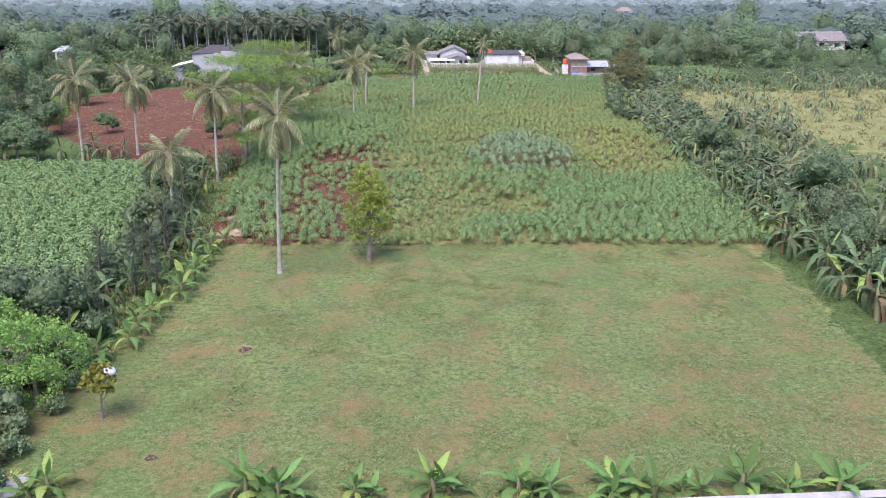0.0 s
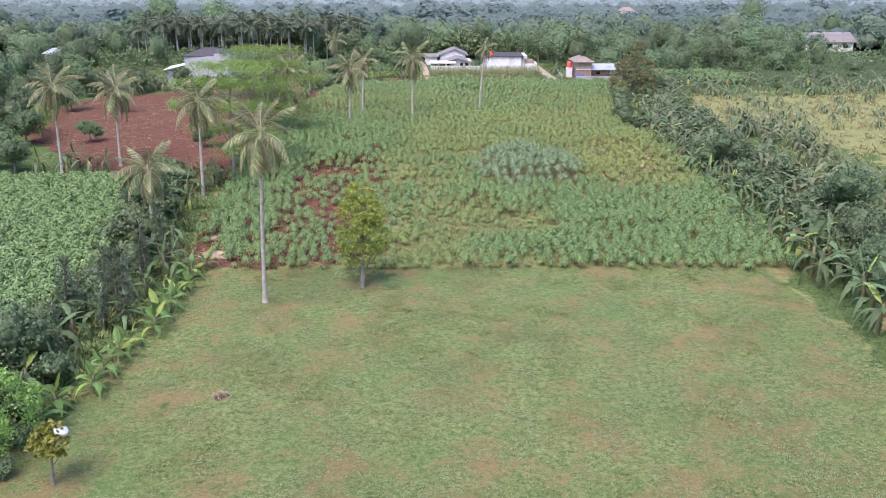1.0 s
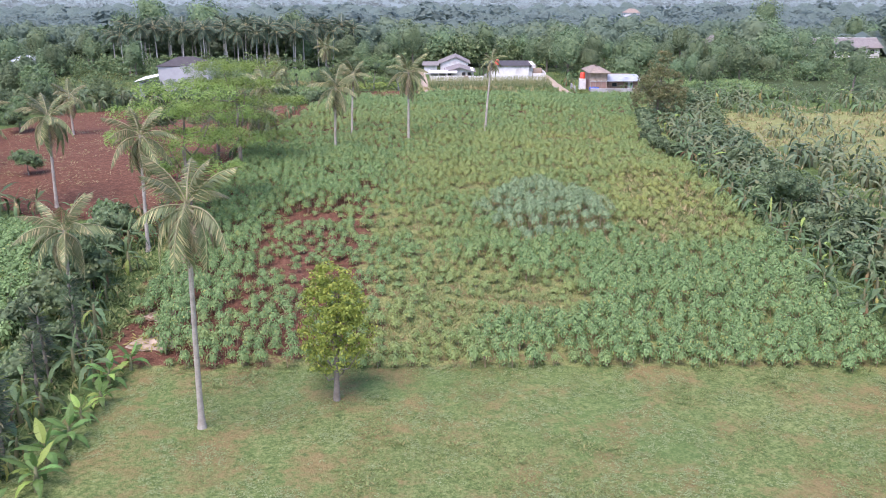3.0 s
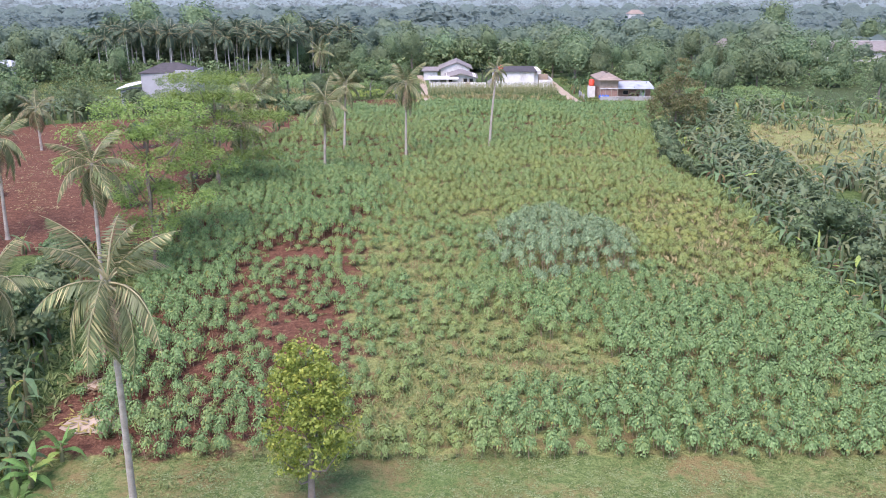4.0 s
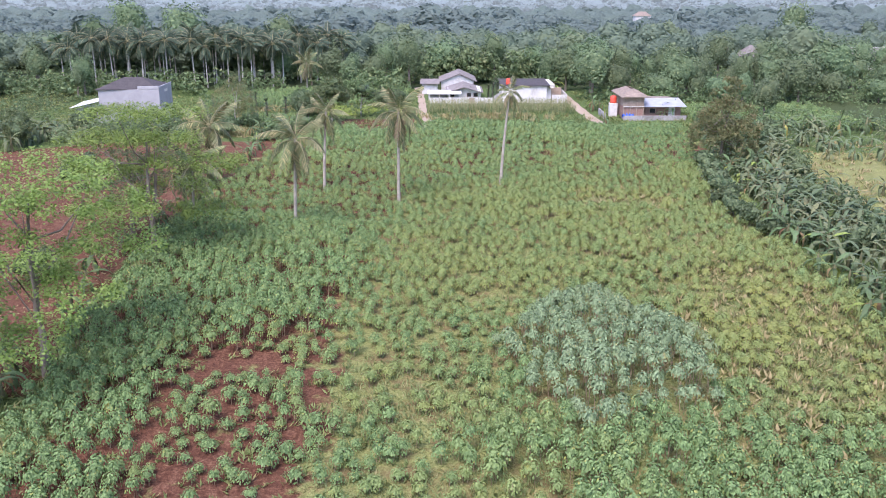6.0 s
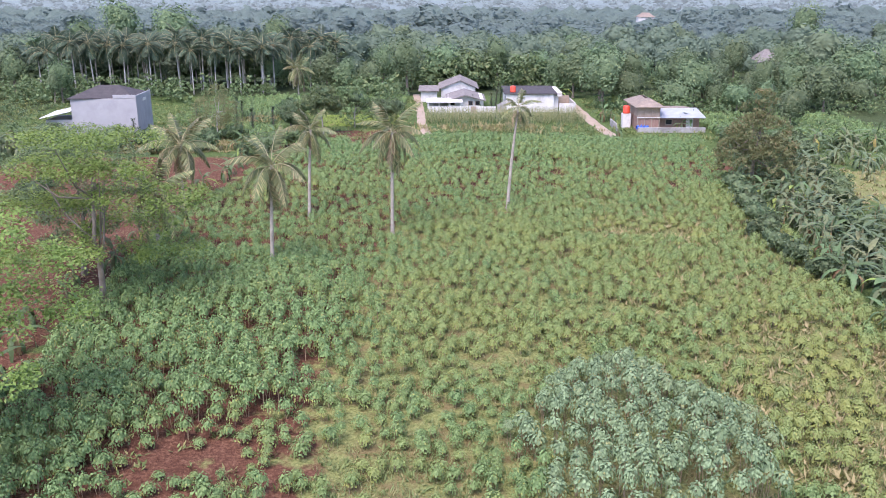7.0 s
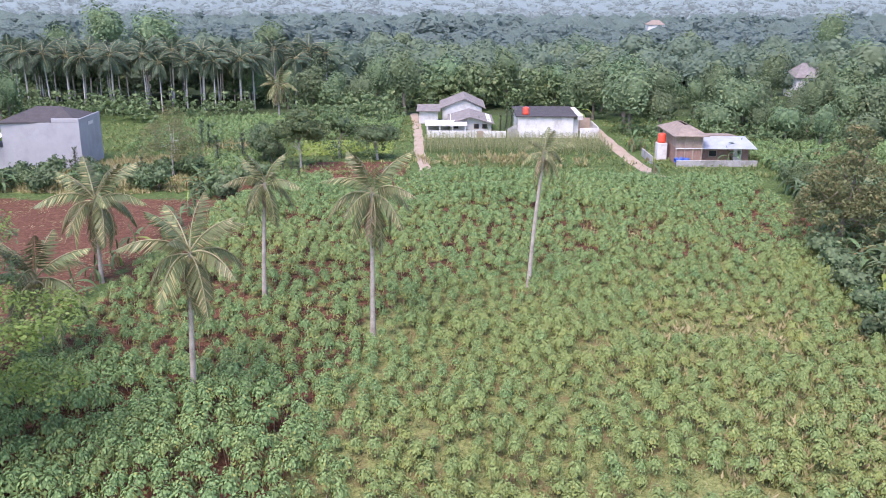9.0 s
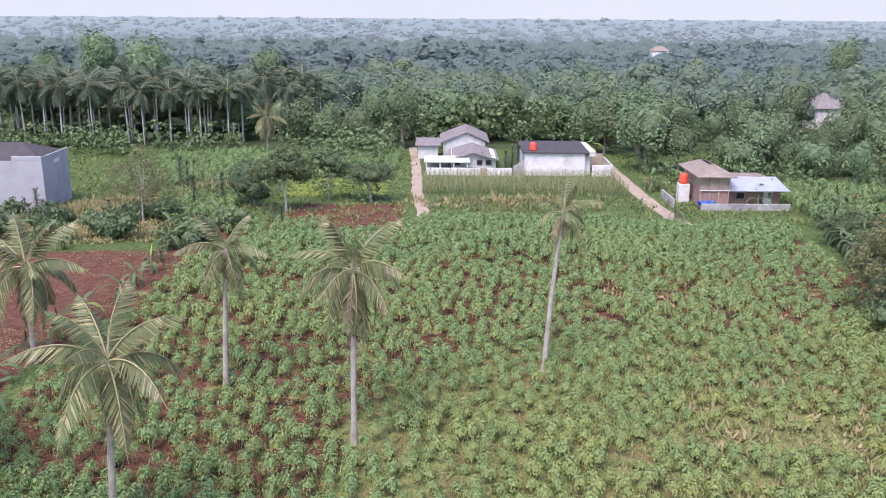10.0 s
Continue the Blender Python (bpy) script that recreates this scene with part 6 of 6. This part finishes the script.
def house_grey():
    z0 = gz(-49, 190)
    h = thing("house", pose(-43.5, 187.0, z0, 0, 0, 2), "grey two-storey house with a dark hipped roof", "house")
    part("wall", box_mesh("wall", -9.2, 0, 0, 7.2, 0, 5.6, "render_grey"), h)
    part("parapet", box_mesh("parapet", -3.2, 0.0, -0.02, 0.14, 5.6, 6.1, "render_grey"), h)
    part("parapet", box_mesh("parapet", -0.15, 0.02, 0.15, 7.2, 5.6, 6.0, "render_grey"), h)
    e, r1 = 5.66, 7.1
    part("roof", slab_mesh("roof", [(-9.5, -0.3, e), (-0.3, 0.3, e), (-3.4, 3.6, r1), (-6.2, 3.6, r1)], 0.12, "roof_dark"), h)
    part("roof", slab_mesh("roof", [(-9.5, 7.5, e), (-9.5, -0.3, e), (-6.2, 3.6, r1), (-6.2, 3.7, r1)], 0.12, "roof_dark"), h)
    part("roof", slab_mesh("roof", [(-0.3, 0.3, e), (-0.3, 7.5, e), (-3.4, 3.7, r1), (-3.4, 3.6, r1)], 0.12, "roof_dark"), h)
    part("roof", slab_mesh("roof", [(-0.3, 7.5, e), (-9.5, 7.5, e), (-6.2, 3.7, r1), (-3.4, 3.7, r1)], 0.12, "roof_dark"), h)
    part("vent", box_mesh("vent", 0.0, 0.06, 3.0, 4.6, 4.9, 5.3, "render_white"), h, "white wall vent")
    part("wall", box_mesh("annex_wall", -13.0, -9.22, 0.2, 5, 0, 2.6, "render_grey"), h)
    part("canopy", slab_mesh("canopy", [(-13.4, -1.0, 3.0), (-9.25, -0.4, 3.9), (-9.25, 5, 4.1), (-13.4, 5, 3.2)], 0.06, "white_cloth"), h, "white sheet canopy")
    return h


def far_house(x, y, w, d, eave, ridge, roof, label):
    """A house among trees: walls, hipped roof of four planes, a door and windows."""
    h = thing("house", pose(x, y, gz(x, y) - 0.1), label, "house")
    part("wall", box_mesh("wall", -w / 2, w / 2, -d / 2, d / 2, 0, eave, "render_white"), h)
    o, q = 0.5, w * 0.22
    a, b, c, e = (-w / 2 - o, -d / 2 - o, eave), (w / 2 + o, -d / 2 - o, eave), (w / 2 + o, d / 2 + o, eave), (-w / 2 - o, d / 2 + o, eave)
    l1, r1 = (-q, 0, ridge), (q, 0, ridge)
    for cs in ([a, b, r1, l1], [c, e, l1, r1], [e, a, l1, (-q, 0.05, ridge)], [b, c, (q, 0.05, ridge), r1]):
        part("roof", slab_mesh("roof", cs, 0.12, roof), h)
    for k in (-0.28, 0.28):
        simple_window(h, k * w, -d / 2 - 0.02, 0.9, 1.0, 1.1)
    part("door", box_mesh("door", -0.45, 0.45, -d / 2 - 0.05, -d / 2 - 0.002, 0, 2.0, "timber"), h, "brown wooden door")
    return h


far_house(74.6, 266.0, 7.4, 6.5, 4.3, 6.9, "roof_grey", "pale house with a weathered hipped roof among trees")
far_house(-98.0, 232.0, 4.5, 4.5, 2.4, 3.6, "tin", "small white house with a pale roof behind trees")
# these two have walls stretched tall so their roofs show above trees from the camera
far_house(129.5, 640.0, 10.0, 8.0, 11.8, 14.4, "roof_clay", "far white house with a red tiled roof in woods")
far_house(-14.0, 700.0, 7.0, 8.0, 9.0, 13.0, "roof_clay", "far house with a red tiled roof in woods")


def long_shed(x, y, w, d, base, eave, ridge):
    """A long low building: walls, two roof planes and pale ridge and hip strips."""
    h = thing("shed", pose(x, y, base), "long low building with a dark grey roof among far trees", "building")
    part("wall", box_mesh("wall", -w / 2, w / 2, -d / 2, d / 2, 0, eave, "render_white"), h)
    for sg in (-1, 1):
        part("roof", slab_mesh("roof", [(-w / 2 - 0.6, sg * (d / 2 + 0.8), eave - 0.1), (w / 2 + 0.6, sg * (d / 2 + 0.8), eave - 0.1), (w / 2 + 0.6, 0, ridge), (-w / 2 - 0.6, 0, ridge)][:: -sg], 0.15, "roof_grey"), h)
    part("ridge_cap", box_mesh("ridge_cap", -w / 2 - 0.6, w / 2 + 0.6, -0.25, 0.25, ridge - 0.05, ridge + 0.12, "render_white"), h, "pale ridge cap")
    for k in range(5):
        part("window", box_mesh("window", -w / 2 + (k + 0.5) * w / 5 - 0.8, -w / 2 + (k + 0.5) * w / 5 + 0.8, -d / 2 - 0.05, -d / 2 - 0.002, eave * 0.4, eave * 0.8, "dark"), h)
    return h


long_shed(118.5, 294.0, 25.0, 9.0, gz(118, 290) - 0.2, 3.3, 5.7)
house_white_gable()
house_white_block()
house_brick()
house_grey()
plant(DRACAENAS, 8.3, 206.9, 1.25, "", 2)
plant(DRACAENAS, 9.1, 207.3, 1.1, "", 2)
plant(DRACAENAS, 7.7, 207.6, 1.0, "", 2)
for x, y, s in ((20.3, 223.5, 1.5), (21.6, 224, 1.3), (24.6, 198.2, 1.1), (25.4, 197.0, 1.0), (24.2, 196.0, 0.9), (23.6, 181.8, 0.9), (5.2, 212.0, 0.9)):
    plant(BANANAS, x, y, s, "", 4)
v, q = tube(np.c_[np.linspace(0, 1.7, 9), 0.1 * np.sin(np.arange(9) * 2.0), 0.45 + 0.13 * np.sin(np.arange(9) * 2.7)], 0.2 + 0.07 * np.sin(np.arange(9) * 3.1), 9)
tarp = new("tarpaulin", mesh_from("tarpaulin", v, q, ["blue"], smooth=False))
tarp.matrix_basis = pose(27.3, 187.0, gz(27.3, 187.0) + 0.0, 0, 0, 0) @ Matrix.Diagonal((1, 1.2, 1.4, 1))
tagged(tarp, "crumpled blue tarpaulin bundled against the brick house", "tarpaulin")
water_tank(11.2, 207.2, gz(15, 208) + 3.1)
water_tank(26.5, 190.8, gz(30, 190) + 2.1, 0.52, 1.15)

# maize before the white houses
px, py = grid_points(-2.6, 21.5, 193, 204.5, 0.55, 0.12)


def maize_template(seed):
    r = np.random.default_rng(seed)
    k = 9
    z = np.linspace(0.2, 0.95, k)
    a = r.uniform(0, 6.28) + np.arange(k) * math.pi + r.normal(0, 0.4, k)
    al = unit(np.stack([np.cos(a), np.sin(a), r.uniform(0.0, 0.9, k)], -1))
    v, q = rhombs(np.stack([0 * z, 0 * z, z], -1), al, unit(np.cross(al, [[0, 0, 1.0]])), r.uniform(0.25, 0.4, k), np.full(k, 0.05))
    sv, sq = tube([(0, 0, 0), (0, 0, 1.05)], [0.015, 0.008], 3)
    return v, q, sv, sq


scatter("maize_field", [maize_template(k) for k in range(5)], np.stack([px, py, ground_z(px, py)], -1), rng.uniform(0, 6.28, len(px)), np.stack([rng.uniform(1.3, 1.8, len(px)), rng.uniform(0.95, 1.4, len(px))], -1), np.zeros(len(px)), ["maize", "maize"], "pale ripening maize in front of the houses", "maize")

# the boundary wall
wall = thing("boundary_wall", pose(0, 0, 0), "low grey concrete boundary wall", "wall", kind="structure")
part("wall", mesh_from("wall", *tube([(-30, 29.2, 1.6), (26, 32.9, 1.6)], [0.22, 0.22], 4), ["concrete"]), wall)


# ---- grass ----
def tuft_template(seed, blades, spread, upright=0.8):
    r = np.random.default_rng(seed)
    a = r.uniform(0, 6.28, blades)
    al = unit(np.stack([np.cos(a), np.sin(a), r.uniform(0.2, 1.6, blades) * upright], -1))
    sd = unit(np.cross(al, [[0, 0, 1.0]]) + r.normal(0, 0.2, (blades, 3)))
    c = np.stack([spread * r.normal(size=blades) * 0.5, spread * r.normal(size=blades) * 0.5, 0 * a], -1)
    v, q = rhombs(c, al, sd, r.uniform(0.5, 1.0, blades), np.full(blades, 0.22))
    return v, q, v[:0], q[:0]


k = 46000
px, py = rng.uniform(-23, 30, k), rng.uniform(33, 71.5, k)
nn = 0.8 * field_noise(px, py, 0.22, 2.2) + 0.7 * field_noise(px, py, 0.85, 4.4) + 0.25 * field_noise(px, py, 0.07, 7.7)
keep = (inside(px, py, LAWN, 0.3) > 0.4) & (nn + rng.normal(0, 0.12, k) > -0.04)
px, py, nn = px[keep], py[keep], nn[keep]
big = np.clip(0.6 + 1.5 * nn, 0.5, 1.5)
scatter("lawn_grass", [tuft_template(s, 5, 0.6, 0.55) for s in range(5)], np.stack([px, py, ground_z(px, py)], -1), rng.uniform(0, 6.28, len(px)), np.stack([rng.uniform(0.14, 0.3, len(px)) * big, rng.uniform(0.08, 0.22, len(px)) * big], -1), np.zeros(len(px)), ["grassblade"], "short grass and clover tufts on the lawn", "grass", True)
# clover in soft raised clumps
k = 30000
px, py = rng.uniform(-22, 30, k), rng.uniform(34, 71, k)
nn = field_noise(px, py, 0.5, 12.2) + 0.6 * field_noise(px, py, 0.16, 3.4) + 0.25 * np.clip(px / 20, -0.6, 1)
keep = (inside(px, py, LAWN, 0.3) > 0.45) & (nn + rng.normal(0, 0.12, k) > 0.14)
px, py, nn = px[keep], py[keep], nn[keep]


def clover_template(seed):
    """A low rosette of rounded leaves on short stalks."""
    r = np.random.default_rng(seed)
    a = np.arange(6) * 1.05 + r.normal(0, 0.3, 6)
    c = np.stack([0.5 * np.cos(a), 0.5 * np.sin(a), r.uniform(0.3, 1.0, 6)], -1)
    al = unit(np.stack([np.cos(a), np.sin(a), r.normal(-0.2, 0.3, 6)], -1))
    v, q = rhombs(c, al, unit(np.cross(al, [[0, 0, 1.0]])), r.uniform(0.6, 1.0, 6), np.full(6, 0.75), 0.55)
    return v, q, v[:0], q[:0]


scatter("clover", [clover_template(s) for s in range(5)], np.stack([px, py, ground_z(px, py)], -1), rng.uniform(0, 6.28, len(px)), np.stack([rng.uniform(0.07, 0.125, len(px)), np.clip(0.03 + 0.16 * nn, 0.03, 0.13)], -1), np.zeros(len(px)), ["clover"], "pale green clover in soft clumps on the lawn", "clover", True)
k = 5500
px, py = rng.uniform(-24, 31, k), rng.uniform(71, 178, k)
keep = inside(px, py, FIELD, 0.3) > 0.4
px, py = px[keep], py[keep]
scatter("weeds", [tuft_template(s + 9, 9, 0.6, 1.0) for s in range(5)], np.stack([px, py, ground_z(px, py)], -1), rng.uniform(0, 6.28, len(px)), np.stack([rng.uniform(0.3, 0.6, len(px)), rng.uniform(0.25, 0.6, len(px))], -1), np.zeros(len(px)), ["grassblade"], "weeds between the cassava rows", "weeds", True)
px, py = np.r_[rng.uniform(38, 85, 1600), rng.uniform(-46, -27, 900), rng.uniform(12, 26, 1500)], np.r_[rng.uniform(100, 166, 1600), rng.uniform(170, 187, 900), rng.uniform(86, 165, 1500)]
scatter("dry_grass", [tuft_template(s + 19, 10, 0.6, 1.2) for s in range(5)], np.stack([px, py, ground_z(px, py)], -1), rng.uniform(0, 6.28, len(px)), np.stack([rng.uniform(0.4, 0.9, len(px)), rng.uniform(0.4, 0.9, len(px))], -1), np.zeros(len(px)), ["dryblade"], "straw-coloured dry grass", "grass", True)

# ---- small things ----
def heap(name, x, y, rad, high, mats, seed, label, category, blades=90, size=0.35):
    """A low heap of earth with stalks lying on it."""
    r = np.random.default_rng(seed)
    top = thing(name, pose(x, y, gz(x, y)), label, category)
    t, a = np.meshgrid(np.linspace(0, 1, 6), np.arange(14) * 2 * math.pi / 14, indexing="ij")
    rr = rad * t * (1 + 0.2 * np.sin(3 * a + seed) + r.normal(0, 0.06, t.shape))
    v = np.stack([rr * np.cos(a), rr * np.sin(a), high * (1 - t**1.5) + 0.02 - 0.03 * (t == 1) + r.normal(0, 0.02, t.shape)], -1)
    ii, jj = np.meshgrid(np.arange(5), np.arange(14), indexing="ij")
    jn = (jj + 1) % 14
    q = np.stack([ii * 14 + jj, (ii + 1) * 14 + jj, (ii + 1) * 14 + jn, ii * 14 + jn], -1).reshape(-1, 4)
    part("mound", mesh_from("mound", v.reshape(-1, 3), q, [mats[0]]), top)
    d, w = r.uniform(0, 6.28, blades), rad * np.sqrt(r.random(blades)) * 1.1
    c = np.stack([w * np.cos(d), w * np.sin(d), high * np.clip(1 - (w / rad) ** 1.5, 0, 1) + 0.04], -1)
    al = unit(r.normal(size=(blades, 3)) * [1, 1, 0.3])
    v, q = rhombs(c, al, unit(np.cross(al, [[0, 0, 1.0]])), r.uniform(0.5, 1, blades) * size, np.full(blades, size * 0.16))
    part("litter", mesh_from("litter", v, q, [mats[1]]), top)
    return top


heap("brush_heap", -12.35, 49.3, 0.42, 0.2, ("ash", "stem"), 1, "low heap of dark twigs on the lawn", "brush heap")
heap("burnt_patch", -14.1, 36.6, 0.3, 0.06, ("ash", "stem"), 2, "small burnt patch with charred stalks on grass", "burnt patch", 30, 0.2)
heap("leaf_heap", -18.6, 74.5, 1.5, 0.3, ("dirt_path", "banana_old"), 3, "heap of withered brown banana leaves by the hedge", "leaf heap", 130, 0.8)
heap("leaf_heap", -19.3, 78.5, 1.2, 0.3, ("dirt_path", "banana_old"), 4, "heap of withered brown banana leaves by the hedge", "leaf heap", 110, 0.8)
heap("rubble_heap", -19.8, 34.2, 0.9, 0.3, ("concrete", "banana_old"), 5, "heap of rubble and dead leaves by the wall", "rubble", 60, 0.6)

# a white plastic bag caught on the small tree
bm = bmesh.new()
bmesh.ops.create_icosphere(bm, subdivisions=2, radius=0.32)
for v in bm.verts:
    v.co = Vector((v.co.x * 1.2, v.co.y * 0.7, v.co.z * 0.8)) * (1 + 0.3 * noise.noise(v.co * 5))
me = bpy.data.meshes.new("plastic_bag")
bm.to_mesh(me)
bm.free()
me.materials.append(MAT["white_cloth"])
bag = new("plastic_bag", me)
bag.matrix_basis = pose(-17.35, 40.9, gz(-17.3, 40.9) + 2.55)
tagged(bag, "crumpled white plastic bag caught on a small tree", "plastic bag")

# straw and clods on the tilled red earth
k = 4200
px, py = rng.uniform(-62, -21, k), rng.uniform(98, 170, k)
keep = inside(px, py, RED_FIELD, 0.5) > 0.6
px, py = px[keep], py[keep]
straw = field_noise(px, py, 0.25, 6.6) + rng.normal(0, 0.2, len(px)) > 0.0
px, py = px[straw], py[straw]
scatter("straw_litter", [tuft_template(s + 40, 5, 1.4, 0.15) for s in range(4)], np.stack([px, py, ground_z(px, py) + 0.04], -1), rng.uniform(0, 6.28, len(px)), np.stack([rng.uniform(0.2, 0.5, len(px)), rng.uniform(0.2, 0.4, len(px))], -1), np.zeros(len(px)), ["dryblade"], "pale straw litter on tilled red earth", "straw", True)

k = 19000
px, py = rng.uniform(-6, 28, k), rng.uniform(72, 150, k)
gap = np.maximum.reduce([inside(px, py, WEEDY, 1.5), oval(px, py, -2.2, 96.5, 4.4, 5.6), inside(px, py, YELLOW, 2.0), 0.36 * np.clip((px + 4) / 2, 0, 1) * np.clip((py - 94) / 6, 0, 1) * np.clip((146 - py) / 6, 0, 1)])
keep = rng.random(k) < gap * 1.1
px, py = px[keep], py[keep]
scatter("tall_weeds", [tuft_template(s + 70, 8, 1.1, 1.1) for s in range(5)], np.stack([px, py, ground_z(px, py)], -1), rng.uniform(0, 6.28, len(px)), np.stack([rng.uniform(0.2, 0.42, len(px)), rng.uniform(0.2, 0.55, len(px))], -1), np.zeros(len(px)), ["weed"], "yellow-green weeds crowding between the cassava", "weeds", True)
px, py = rng.uniform(-19, -7.5, 1500), rng.uniform(192, 202, 1500)
scatter("lime_grass", [tuft_template(s + 90, 8, 0.9, 0.9) for s in range(4)], np.stack([px, py, ground_z(px, py)], -1), rng.uniform(0, 6.28, len(px)), np.stack([rng.uniform(0.5, 0.9, len(px)), rng.uniform(0.15, 0.35, len(px))], -1), np.zeros(len(px)), ["lime"], "fresh lime-green grass behind the red plot", "grass", True)
px, py = np.r_[rng.normal(-37.5, 2.6, 900), rng.normal(-27.8, 1.2, 130), rng.normal(8, 6, 160)], np.r_[rng.normal(186.5, 2.4, 900), rng.normal(198, 1.2, 130), rng.normal(188.5, 2.0, 160)]
scatter("dry_grass", [tuft_template(s + 95, 10, 0.6, 1.8) for s in range(4)], np.stack([px, py, ground_z(px, py)], -1), rng.uniform(0, 6.28, len(px)), np.stack([rng.uniform(0.6, 1.1, len(px)), rng.uniform(0.6, 1.2, len(px))], -1), np.zeros(len(px)), ["dryblade"], "tall tan grass gone to seed", "grass", True)
px, py = np.r_[rng.uniform(-62, 44, 4200), rng.uniform(-30, -21, 1000), rng.uniform(-100, -60, 2200)], np.r_[rng.uniform(178, 222, 4200), rng.uniform(44, 102, 1000), rng.uniform(165, 232, 2200)]
keep = ~((px > -3.5) & (px < 22) & (py > 193)) & (np.abs(px - 22.8) > 1.2) & (np.abs(px + 3.0) > 1.5) & ~((px > -57) & (px < -42.5) & (py > 186) & (py < 196))
px, py = px[keep], py[keep]
scatter("rough_grass", [tuft_template(s + 80, 8, 0.9, 1.0) for s in range(5)], np.stack([px, py, ground_z(px, py)], -1), rng.uniform(0, 6.28, len(px)), np.stack([rng.uniform(0.4, 0.9, len(px)), rng.uniform(0.3, 0.9, len(px))], -1), np.zeros(len(px)), ["grassblade"], "rough green grass round the houses and hedges", "grass", True)
